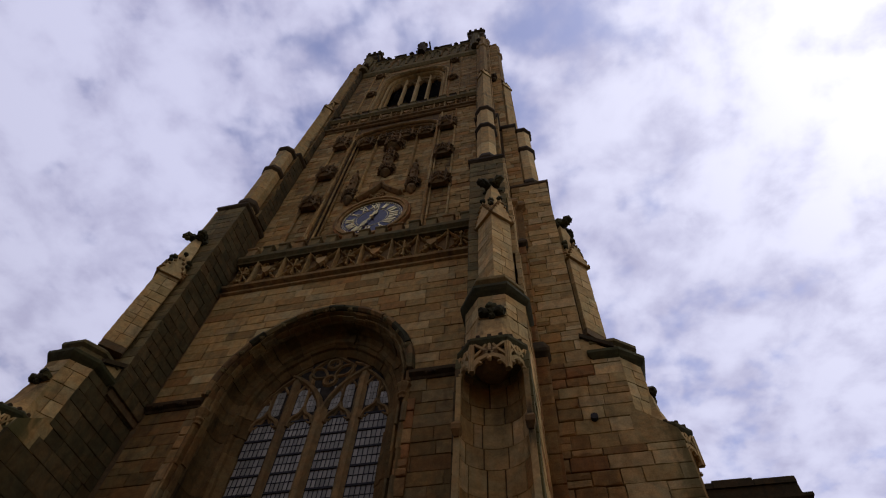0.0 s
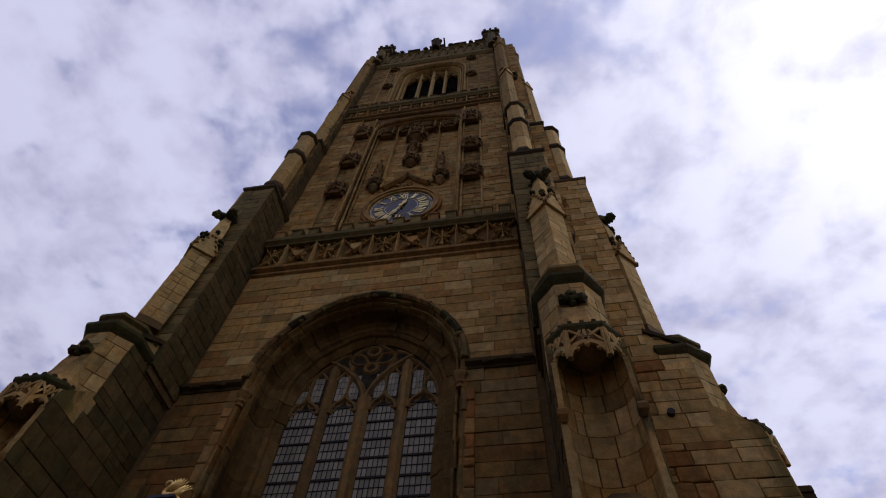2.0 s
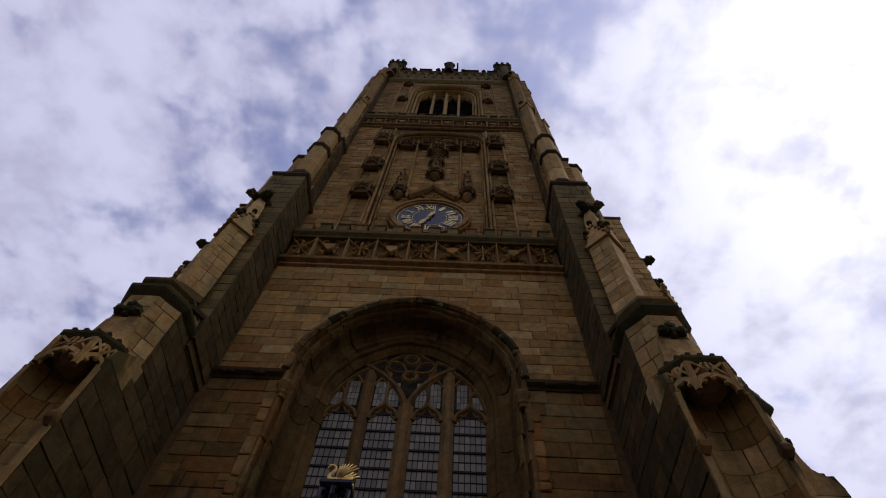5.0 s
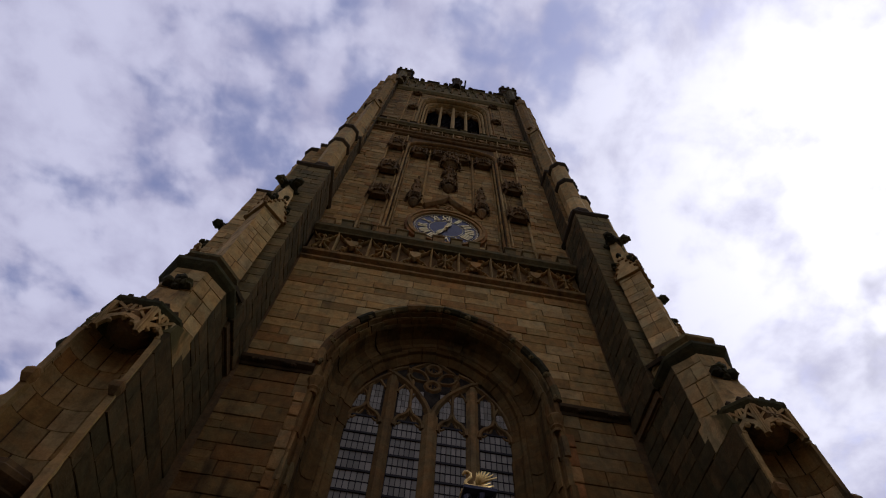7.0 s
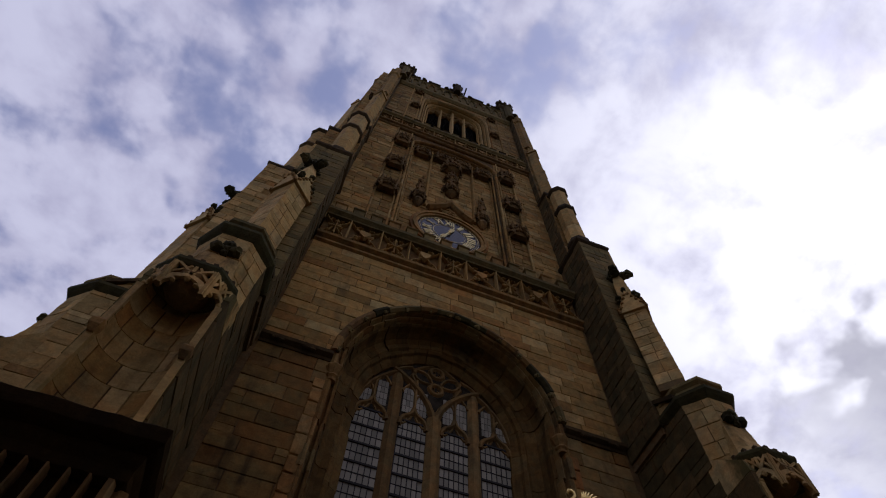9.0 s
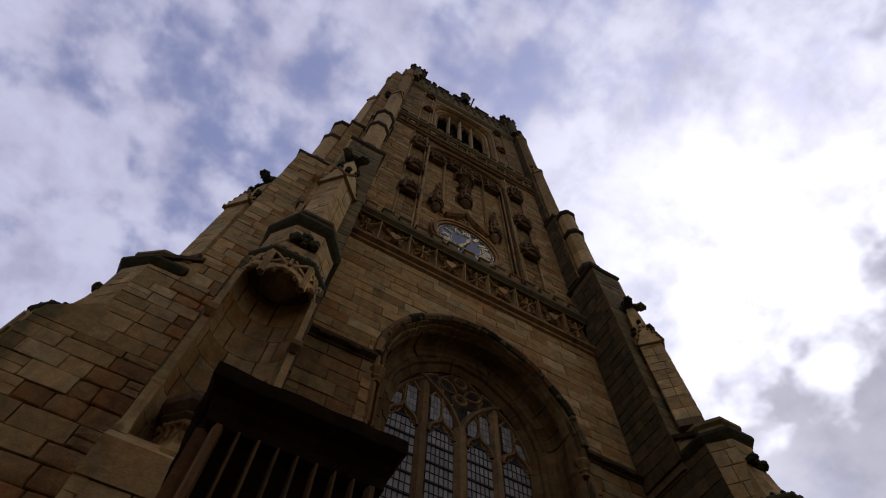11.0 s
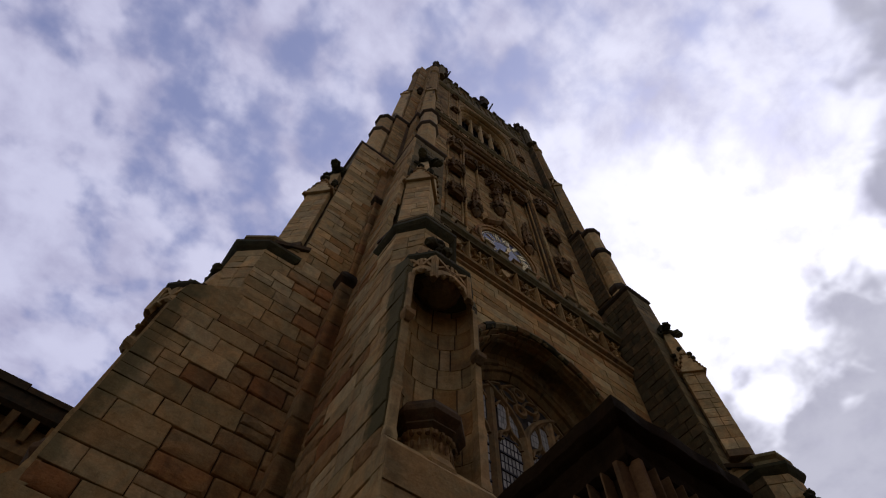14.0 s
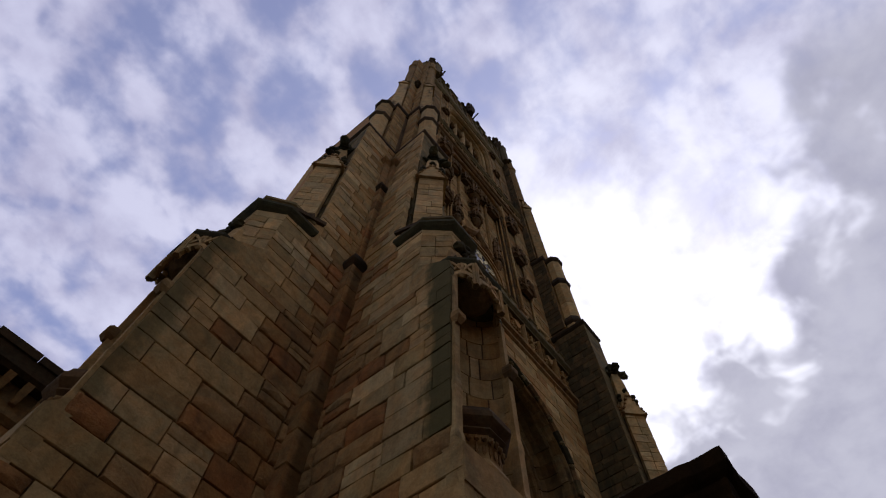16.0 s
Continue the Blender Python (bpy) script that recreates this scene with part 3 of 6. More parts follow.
tracery_bar([(-0.95, SILL), (-0.95, 12.3)], 0.29, "mullion")
tracery_bar([(0.95, SILL), (0.95, 12.3)], 0.29, "mullion")
tracery_bar([(0.0, SILL), (0.0, 11.15)], 0.34, "mullion", YT0 - 0.05)
for sgn in (1, -1):
    # great sub-arches springing from the middle mullion
    tracery_bar([(sgn * x, z) for x, z in ((0.0, 10.95), (0.05, 11.25), (0.17, 11.55), (0.36, 11.85), (0.62, 12.13), (0.92, 12.36), (1.08, 12.44))], 0.19, "tracery", YT0 - 0.03)
    tracery_bar([(sgn * x, z) for x, z in ((1.82, 11.05), (1.72, 11.45), (1.52, 11.85), (1.22, 12.2), (0.98, 12.40))], 0.13)
    for x0, x1 in LIGHTS:
        if (x0 + x1) * sgn < 0:
            continue
        xm, hw = (x0 + x1) / 2, (x1 - x0) / 2
        for s in (1, -1):
            # ogee head and cusps of each light
            tracery_bar([(xm + s * hw * k, z) for k, z in ((1.02, 10.72), (0.96, 10.86), (0.74, 10.99), (0.42, 11.06), (0.18, 11.13), (0.0, 11.30))], 0.14)
            tracery_bar([(xm + s * hw * k, z) for k, z in ((0.98, 10.80), (0.70, 10.80), (0.52, 10.87), (0.50, 10.97))], 0.09, y0=YT0 + 0.05)
            tracery_bar([(xm + s * hw * k, z) for k, z in ((0.52, 10.88), (0.34, 10.93), (0.16, 11.05))], 0.085, y0=YT0 + 0.05)
        tracery_bar([(xm, 11.26), (xm, 12.25 if abs(xm) < 0.9 else 11.80)], 0.10)
        for s in (1, -1):
            # small panel lights over each head
            cx = xm + s * hw * 0.52
            zt = (11.93 if abs(xm) < 0.9 else 11.65) if abs(cx) > abs(xm) else (11.72 if abs(xm) < 0.9 else 11.98)
            for q in (1, -1):
                tracery_bar([(cx + q * hw * k, z) for k, z in ((0.50, zt - 0.14), (0.36, zt - 0.02), (0.0, zt + 0.15))], 0.095, y0=YT0 + 0.03)
                tracery_bar([(cx + q * hw * k, z) for k, z in ((0.48, zt - 0.12), (0.22, zt - 0.10), (0.2, zt))], 0.035, y0=YT0 + 0.06)
# reticulated eyes in the head of the window
for cx, cz, r in ((0.0, 12.16, 0.10), (0.0, 12.76, 0.11)):
    tracery_bar(arc(cx, cz, r + 0.06, 0, 360, 14), 0.15, "tracery_eye", YT0 + 0.02)
    for k in range(4):
        a = radians(45 + 90 * k)
        tracery_bar([(cx + r * math.cos(a), cz + r * math.sin(a)), (cx + r * 0.45 * math.cos(a), cz + r * 0.45 * math.sin(a))], 0.05, "cusp", YT0 + 0.05)
for sgn in (1, -1):
    # leaf-shaped openings leaning out on either hand
    for bulge in (0.15, -0.15):
        tracery_bar([(sgn * (0.10 + 0.52 * u) - sgn * bulge * math.sin(math.pi * u) * 0.6, 12.30 + 0.34 * u + bulge * math.sin(math.pi * u)) for u in (0, 0.2, 0.4, 0.6, 0.8, 1.0)], 0.10, y0=YT0 + 0.02)
    tracery_bar([(sgn * x, z) for x, z in ((0.45, 12.05), (0.62, 12.4), (0.52, 12.7), (0.2, 12.95), (0.0, 13.05))], 0.13, y0=YT0 + 0.02)
    tracery_bar([(sgn * x, z) for x, z in ((1.1, 12.42), (0.86, 12.62), (0.62, 12.72))], 0.12, y0=YT0 + 0.03)
# a sheet of old glass in the tracery, and single panes in the lights
bm = bmesh.new()
pts = [(x, z) for x, z in arch_path(1.84, 10.9, 10)]
fr = [bm.verts.new((x, 1.05, z)) for x, z in pts]
bk = [bm.verts.new((x, 1.06, z)) for x, z in pts]
bm.faces.new(fr)
bm.faces.new(bk[::-1])
for i in range(len(pts)):
    j = (i + 1) % len(pts)
    bm.faces.new((fr[i], fr[j], bk[j], bk[i]))
part("tracery_glass", bm, dusk_glass, window_1)
pane_me = bpy.data.meshes.new("pane")
pane_me.from_pydata([(-0.5, -0.5, -0.5), (0.5, -0.5, -0.5), (0.5, -0.5, 0.5), (-0.5, -0.5, 0.5), (-0.5, 0.5, -0.5), (0.5, 0.5, -0.5), (0.5, 0.5, 0.5), (-0.5, 0.5, 0.5)], [], [(0, 1, 2, 3), (5, 4, 7, 6), (0, 4, 5, 1), (1, 5, 6, 2), (2, 6, 7, 3), (3, 7, 4, 0)])
pane_me.materials.append(glass)
rng = random.Random(21)
ROWS_Z, PANE_H = 10, 0.245
for x0, x1 in LIGHTS:
    cw = (x1 - x0) / 6
    lead, low = bmesh.new(), bmesh.new()
    for c in range(6):
        for r in range(ROWS_Z):
            ob = new("pane", pane_me)
            ob.parent = window_1
            ob.matrix_basis = pose(x0 + cw * (c + 0.5), 1.05, 10.88 - PANE_H * (r + 0.5), rng.gauss(0, 0.9), 0, rng.gauss(0, 0.9)) @ Matrix.Diagonal((cw * 0.97, 0.006, PANE_H * 0.97, 1))
        box(lead, x0 + cw * c - 0.008, x0 + cw * c + 0.008, 1.034, 1.06, SILL, 10.9)
    z = 10.88
    k = 0
    while z > SILL:
        thick = 0.024 if k % 2 == 0 else 0.008
        box(lead, x0, x1, 1.018 if k % 2 == 0 else 1.034, 1.06, z - thick, z + thick)
        z -= PANE_H
        k += 1
    part("lead_and_saddle_bars", lead, lead_mat, window_1)
    box(low, x0, x1, 1.046, 1.054, SILL, 10.88 - PANE_H * ROWS_Z)
    part("low_glazing", low, glass, window_1)
# narrow glazed lights over the heads
for x0, x1 in LIGHTS:
    xm, hw = (x0 + x1) / 2, (x1 - x0) / 2
    for s in (1, -1):
        top = 11.62 if abs(xm + s * 0.2) > 1.5 else 11.92
        for c in (-1, 0, 1):
            for r in range(int((top - 11.12) / 0.2)):
                ob = new("pane", pane_me)
                ob.parent = window_1
                ob.matrix_basis = pose(xm + s * hw * 0.52 + c * 0.085, 1.026, 11.22 + 0.2 * r, rng.gauss(0, 0.9), 0, rng.gauss(0, 0.9)) @ Matrix.Diagonal((0.074, 0.006, 0.184, 1))
bm = bmesh.new()
loft(bm, [(rect(-1.9, 1.9, 0.55, 1.2), SILL - 0.12), (rect(-1.9, 1.9, 0.45, 1.2), SILL - 0.06), (rect(-1.9, 1.9, 0.9, 1.2), SILL + 0.1)])
part("window_sill", bm, ashlar_mat, window_1)

# ---- shell of the tower ----
bm = bmesh.new()
for z0, z1, g in ((0, 17.0, 0.0), (17.0, 30.0, 0.5), (30.0, 43.0, 0.7)):
    box(bm, -HALF + g, -HALF + 1.1, 1.25, 11.0, z0, z1)
    box(bm, HALF - 1.1, HALF - g, 1.25, 11.0, z0, z1)
    box(bm, -HALF + g, HALF - g, 11.0, 12.0, z0, z1)
tagged(part("wall_4", bm, ashlar_mat), "plain sandstone side and back walls of the tower", "wall", kind="structure")
bm = bmesh.new()
box(bm, -HALF + 0.9, HALF - 0.9, 1.3, 11.0, 17.0, 17.2)
box(bm, -HALF + 0.9, HALF - 0.9, 1.3, 11.0, 33.0, 33.2)
tagged(part("floor", bm, black_mat), "dark boarded floors inside the tower", "floor", kind="structure")
bm = bmesh.new()
box(bm, -HALF + 0.7, HALF - 0.7, 0.6, 12.0, 43.2, 43.5)
tagged(part("roof", bm, lead_mat), "flat lead tower roof", "roof", kind="structure")
bm = bmesh.new()
box(bm, -HALF + 0.9, HALF - 0.9, 3.2, 3.3, 0, 43.0)
tagged(part("wall_5", bm, black_mat), "dark partition inside the tower", "wall", kind="structure")


# ---- bands of carved panels ----
def carved_panel(bm, x0, x1, z0, z1, y, shield, rng):
    """Relief of one panel: a saltire of tracery with a boss, or a cross."""
    xm, zm = (x0 + x1) / 2, (z0 + z1) / 2
    w, h = (x1 - x0) / 2, (z1 - z0) / 2
    for sx in (1, -1):
        for sz in (1, -1):
            bar(bm, [(xm + sx * w, zm + sz * h), (xm + sx * w * 0.72, zm + sz * h * 0.62), (xm + sx * w * 0.42, zm + sz * h * 0.42), (xm + sx * w * 0.16, zm + sz * h * 0.12)], 0.045, y - 0.07, y + 0.07)
            bar(bm, [(xm + sx * w * 0.72, zm + sz * h * 0.62), (xm + sx * w * 0.5, zm + sz * h * 0.86), (xm + sx * w * 0.22, zm + sz * h * 0.80)], 0.032, y - 0.06, y + 0.07)
            lump(bm, (xm + sx * w * 0.45, y - 0.02, zm + sz * h * 0.45), 0.05, rng, (1, 0.7, 1))
    if shield:
        pts = [(-0.16, 0.15), (0.16, 0.15), (0.15, -0.03), (0.0, -0.20), (-0.15, -0.03)]
        a = [bm.verts.new((xm + px, y - 0.13, zm + pz)) for px, pz in pts]
        b = [bm.verts.new((xm + px * 1.1, y + 0.02, zm + pz * 1.1)) for px, pz in pts]
        bm.faces.new(a)
        for i in range(5):
            j = (i + 1) % 5
            bm.faces.new((a[i], a[j], b[j], b[i]))
        for k in range(9):
            lump(bm, (xm + rng.uniform(-0.24, 0.24), y - 0.06, zm + rng.uniform(-0.24, 0.24)), 0.06, rng, (1, 0.8, 1))
    else:
        bar(bm, [(xm, zm - h * 0.75), (xm, zm + h * 0.75)], 0.055, y - 0.09, y + 0.07)
        bar(bm, [(xm - w * 0.6, zm), (xm + w * 0.6, zm)], 0.055, y - 0.09, y + 0.07)
        for dx, dz in ((0, h * 0.62), (0, -h * 0.62), (w * 0.5, 0), (-w * 0.5, 0)):
            lump(bm, (xm + dx, y - 0.05, zm + dz), 0.065, rng, (1, 0.7, 1))


def parapet_band(name, label, z_str, z_p0, z_p1, z_cop, z_mer, half, cuts, back, deep, lozenge=False, inset=0.0):
    """A string course, a row of carved panels, a coping and small battlements."""
    band = thing(name, label, "parapet")
    rng = random.Random(int(z_str * 10))
    bm = bmesh.new()
    loft(bm, [(rect(-half, half, back - 0.01, deep), z_str), (rect(-half, half, -0.08, deep), z_str + 0.04), (rect(-half, half, -0.09, deep), z_str + 0.10), (rect(-half, half, -0.03, deep), z_str + 0.14),
              (rect(-half, half, -0.03, deep), z_str + 0.19), (rect(-half, half, -0.17, deep), z_str + 0.25), (rect(-half, half, -0.19, deep), z_str + 0.34), (rect(-half, half, -0.08, deep), z_str + 0.40), (rect(-half, half, -0.08, deep), z_p0)])
    part("string_course", bm, canopy_mat if lozenge else carved_mat, band, "moulded string course")
    bm = bmesh.new()
    box(bm, -half, half, 0.07, deep, z_p0, z_p1)
    # darker stone paints the shade behind the relief
    part("panel_backing", bm, canopy_mat, band)
    edges = [-half] + list(cuts) + [half]
    for x in edges[1:-1]:
        bm = bmesh.new()
        bar(bm, [(x, z_p0), (x, z_p1)], 0.065, -0.13, 0.08)
        part("divider", bm, ashlar_mat, band)
    for i, (x0, x1) in enumerate(zip(edges, edges[1:])):
        bm = bmesh.new()
        carved_panel(bm, x0 + 0.05, x1 - 0.05, z_p0 + 0.03, z_p1 - 0.03, -0.01, i % 2 == 1, rng)
        part("carved_panel", bm, carved_mat if lozenge else ashlar_mat, band, "carved shield with foliage" if i % 2 else "carved foliate cross")
    bm = bmesh.new()
    loft(bm, [(rect(-half, half, -0.12, deep), z_p1), (rect(-half, half, -0.14, deep), z_p1 + 0.06), (rect(-half, half, -0.24, deep), z_p1 + 0.16), (rect(-half, half, -0.24, deep), z_cop - 0.08), (rect(-half, half, -0.15, deep), z_cop)])
    part("coping", bm, moss_mat, band, "mossy dark coping")
    n = round(2 * half / 0.57)
    for i in range(n):
        x = -half + (i + 0.5) * 2 * half / n
        bm = bmesh.new()
        loft(bm, [(rect(x - 0.17, x + 0.17, -0.14, 0.08), z_cop - 0.02), (rect(x - 0.17, x + 0.17, -0.14, 0.08), z_mer - 0.16), (rect(x - 0.20, x + 0.20, -0.19, 0.1), z_mer - 0.12), (rect(x - 0.20, x + 0.20, -0.17, 0.1), z_mer - 0.04), (rect(x - 0.15, x + 0.15, -0.10, 0.06), z_mer)])
        part("merlon", bm, moss_mat if i % 3 else (sooty_mat if lozenge else carved_mat), band)
    band.matrix_basis = Matrix.Translation((0, inset, 0))
    return band


parapet_band("carved_parapet", "carved sandstone parapet of shields and crosses below the clock", 15.44, 15.90, 17.09, 17.48, 18.06, CLEAR, (-3.32, -2.33, -1.44, -0.45, 0.39, 1.38, 2.24, 3.22), 0.0, 1.25)

# ---- clock stage ----
REC = 2.12       # half width of the tall recess
bm = bmesh.new()
box(bm, -HALF + 0.5, -REC, 0.27, 1.25, 17.0, 30.0)
box(bm, REC, HALF - 0.5, 0.27, 1.25, 17.0, 30.0)
box(bm, -REC, REC, 0.62, 1.25, 17.0, 30.0)
HEADW = [(1.0, 28.35), (0.97, 28.7), (0.85, 29.0), (0.6, 29.2), (0.3, 29.33), (0.0, 29.4)]
for sgn in (1, -1):
    for (ka, za), (kb, zb) in zip(HEADW, HEADW[1:]):
        vs = []
        for y in (0.27, 0.62):
            vs += [bm.verts.new((sgn * k * REC, y, z)) for k, z in ((ka, za), (kb, zb), (kb, 30.0), (ka, 30.0))]
        for f in ((0, 1, 2, 3), (4, 7, 6, 5), (0, 4, 5, 1), (2, 6, 7, 3)):
            bm.faces.new([vs[i] for i in f])
wall_2 = tagged(part("wall_2", bm, mortar_mat), "clock-stage wall of buff sandstone with panelled recess", "wall", kind="structure")
mas = Masonry(wall_2, 300, 12)
for sgn in (-1, 1):
    a, b = sorted((sgn * 3.04, sgn * (CLEAR + 0.15)))
    mas.face((a, 0.20), (b, 0.20), 17.4, 30.05, ashlar_mat, 0.33, (0.35, 0.8), joint=1.2)
    a, b = sorted((sgn * 2.13, sgn * 3.05))
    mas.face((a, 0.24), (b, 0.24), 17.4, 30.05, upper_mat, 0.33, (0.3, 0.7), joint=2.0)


def recess_gaps(z0, z1):
    zc = min(max(20.12, z0), z1)
    k = 1.5 ** 2 - (zc - 20.12) ** 2
    return [(REC - math.sqrt(k), REC + math.sqrt(k))] if k > 0 else []


mas.face((-REC, 0.60), (REC, 0.60), 17.6, 29.5, ashlar_mat, 0.33, (0.35, 0.8), gaps=recess_gaps, joint=1.2)
mas.finish()
# moulded shafts and the head of the recess
recess = thing("panelled_recess", "tall shallow recess with moulded shafts and arched head", "moulding", kind="structure")
for sgn in (1, -1):
    for x, r, y in ((2.17, 0.06, 0.16), (2.30, 0.045, 0.20), (3.05, 0.055, 0.18), (2.06, 0.05, 0.36), (1.99, 0.05, 0.52)):
        z, top, rng = 17.4, 28.4 if x < 2.2 else 30.0, random.Random(int(x * 100))
        while z < top - 0.01:
            h = min(rng.uniform(0.5, 0.95), top - z)
            bm = bmesh.new()
            q = r * rng.uniform(0.78, 1.0)
            loft(bm, [(ngon(sgn * x, y, q * 0.8, 8, 0.39), z), (ngon(sgn * x, y, q, 8, 0.39), z + 0.03), (ngon(sgn * x, y, q, 8, 0.39), z + h - 0.03), (ngon(sgn * x, y, q * 0.8, 8, 0.39), z + h)])
            part("shaft_drum", bm, ashlar_mat, recess)
            z += h
for w, y, t in ((2.17, 0.14, 0.10), (2.08, 0.30, 0.10), (2.0, 0.46, 0.10)):
    bm = bmesh.new()
    right = [(k * w, z - (2.17 - w)) for k, z in HEADW]
    bar(bm, right + [(-x, z) for x, z in right[-2::-1]], t, y, y + 0.14)
    part("arch_moulding", bm, carved_mat, recess)
for x in (-1.06, 0.0, 1.06):
    bm = bmesh.new()
    bar(bm, [(x, 22.0 if x else 26.5), (x, 29.35)], 0.13, 0.46, 0.64)
    part("blind_mullion", bm, ashlar_mat, recess)


def niche_canopy(label, x, y, z, w, h, seed, spire=0.0, corbel=0.0):
    """A carved canopy: cusped gablets on a three-sided hood, foliage, and a spirelet or corbel where it has them."""
    rng = random.Random(seed)
    t = thing("niche_canopy", label, "canopy", "carved canopies of the clock stage")
    plan = [(x - w / 2, y + 0.05), (x - w * 0.34, y - w * 0.32), (x + w * 0.34, y - w * 0.32), (x + w / 2, y + 0.05)]
    bm = bmesh.new()
    loft(bm, [(offset_poly(plan, -0.06), z), (plan, z + h * 0.25), (plan, z + h * 0.7), (offset_poly(plan, 0.05), z + h * 0.75), (offset_poly(plan, 0.05), z + h * 0.86), (offset_poly(plan, -0.03), z + h)])
    part("hood", bm, canopy_mat, t)
    for (xa, ya), (xb, yb) in zip(plan, plan[1:]):
        d = Vector((xb - xa, yb - ya))
        L = d.length
        d /= L
        n = Vector((d.y, -d.x))
        place = Matrix(((d.x, -n.x, 0, xa + n.x * 0.03), (d.y, -n.y, 0, ya + n.y * 0.03), (0, 0, 1, 0), (0, 0, 0, 1)))
        bm = bmesh.new()
        m = L / 2
        bar(bm, [(0, z + h * 0.34), (m * 0.6, z + h * 0.60), (m, z + h * 1.0), (L - m * 0.6, z + h * 0.60), (L, z + h * 0.34)], w * 0.075, -0.05, 0.05)
        bar(bm, [(0, z - h * 0.04), (m * 0.25, z + h * 0.20), (m, z + h * 0.34), (L - m * 0.25, z + h * 0.20), (L, z - h * 0.04)], w * 0.075, -0.05, 0.05)
        bar(bm, [(m, z + h * 0.34), (m, z + h * 0.95)], w * 0.05, -0.03, 0.04)
        bmesh.ops.transform(bm, matrix=place, verts=bm.verts)
        part("gablet", bm, canopy_mat, t)
        for s in (0.22, 0.5, 0.78):
            bm = bmesh.new()
            p = Vector((xa, ya)) + d * L * s + n * 0.05
            lump(bm, (p.x, p.y, z + h * (0.10 + 0.16 * math.sin(s * math.pi))), w * 0.055, rng, (1, 1, 1.5))
            part("cusp", bm, canopy_mat, t)
            bm = bmesh.new()
            lump(bm, (p.x + 0.02, p.y, z + h * (0.52 + 0.36 * math.sin(s * math.pi))), w * 0.055, rng, (1, 1, 1.3))
            part("leaf_knob", bm, rng.choice((canopy_mat, canopy_mat, sooty_mat)), t)
    for px, py in plan:
        bm = bmesh.new()
        r = w * 0.06
        loft(bm, [(ngon(px, py - 0.02, r * 0.4, 4), z - h * 0.16), (ngon(px, py - 0.02, r * 1.2, 4), z - h * 0.06), (ngon(px, py - 0.02, r, 4), z + h * 0.02), (ngon(px, py - 0.02, r, 4), z + h * 0.74), (ngon(px, py - 0.02, r * 1.4, 4), z + h * 0.80), (ngon(px, py - 0.02, 0.01, 4), z + h * 1.2)])
        part("spikelet", bm, canopy_mat, t)
    if spire:
        bm = bmesh.new()
        q = (x, y - 0.12)
        loft(bm, [(ngon(*q, w * 0.30, 6), z + h * 0.8), (ngon(*q, w * 0.30, 6), z + h + spire * 0.35), (ngon(*q, w * 0.36, 6), z + h + spire * 0.40), (ngon(*q, w * 0.22, 6), z + h + spire * 0.48), (ngon(*q, w * 0.2, 6), z + h + spire * 0.66), (ngon(*q, w * 0.25, 6), z + h + spire * 0.7), (ngon(*q, 0.02, 6), z + h + spire)])
        part("spirelet", bm, canopy_mat, t)
        for k in range(12):
            s = k / 12
            a = k * 2.4
            r = w * (0.34 - 0.2 * s)
            bm = bmesh.new()
            lump(bm, (q[0] + r * math.cos(a), q[1] - abs(r * math.sin(a)), z + h + spire * s), w * 0.09, rng)
            part("crocket", bm, canopy_mat, t)
    if corbel:
        bm = bmesh.new()
        loft(bm, [(ngon(x, y, 0.06, 8), z - corbel), (ngon(x, y - 0.05, w * 0.22, 8), z - corbel * 0.7), (ngon(x, y - 0.05, w * 0.36, 8), z - corbel * 0.4), (ngon(x, y - 0.05, w * 0.30, 8), z)])
        part("corbel", bm, canopy_mat, t)
    return t


SIDE = "weathered carved stone canopy head over a blind panel"
for sgn in (-1, 1):
    for k, (z, h) in enumerate(((20.98, 0.86), (23.84, 0.92), (27.25, 1.15))):
        niche_canopy(SIDE, sgn * 2.66, 0.18, z, 0.84, h, 30 + k + 10 * sgn, 0.0)
    niche_canopy("tall carved canopy with crocketed spirelet beside the clock", sgn * 1.36, 0.56, 22.2, 0.60, 0.6, 50 + sgn, 1.9, 0.5)
    for k, x in enumerate((0.53, 1.56)):
        niche_canopy("carved traceried head of a blind light", sgn * x, 0.58, 27.75 + 0.15 * (1 - k), 0.92, 0.75, 60 + k + 5 * sgn)
niche_canopy("large central carved niche canopy with stacked corbel", -0.02, 0.52, 27.0, 0.95, 0.75, 70, 0.9, 0.3)
niche_canopy("stacked carved stone corbel above the clock", -0.02, 0.54, 24.2, 0.70, 0.55, 71, 1.5, 0.4)
niche_canopy("carved stone pedestal block above the clock", -0.02, 0.54, 25.6, 0.62, 0.5, 72, 0.9, 0.5)
# ogee label over the clock
ogee = thing("ogee_label", "ogee stone label with finial over the clock", "moulding")
bm = bmesh.new()
for s in (1, -1):
    bar(bm, [(s * x, z) for x, z in ((0.92, 21.85), (0.72, 22.05), (0.48, 22.28), (0.26, 22.52), (0.10, 22.80), (0.0, 23.10))], 0.19, 0.36, 0.64)
part("ogee", bm, carved_mat, ogee)
bm = bmesh.new()
rng = random.Random(9)
for k in range(7):
    lump(bm, (rng.uniform(-0.4, 0.4), 0.55, 21.85 + 0.06 * k), 0.10, rng)
part("foliage", bm, carved_mat, ogee)

# ---- clock ----
CZ, CR = 20.12, 1.23
clock = thing("clock", "round blue tower clock with gilded numerals and hands", "clock")


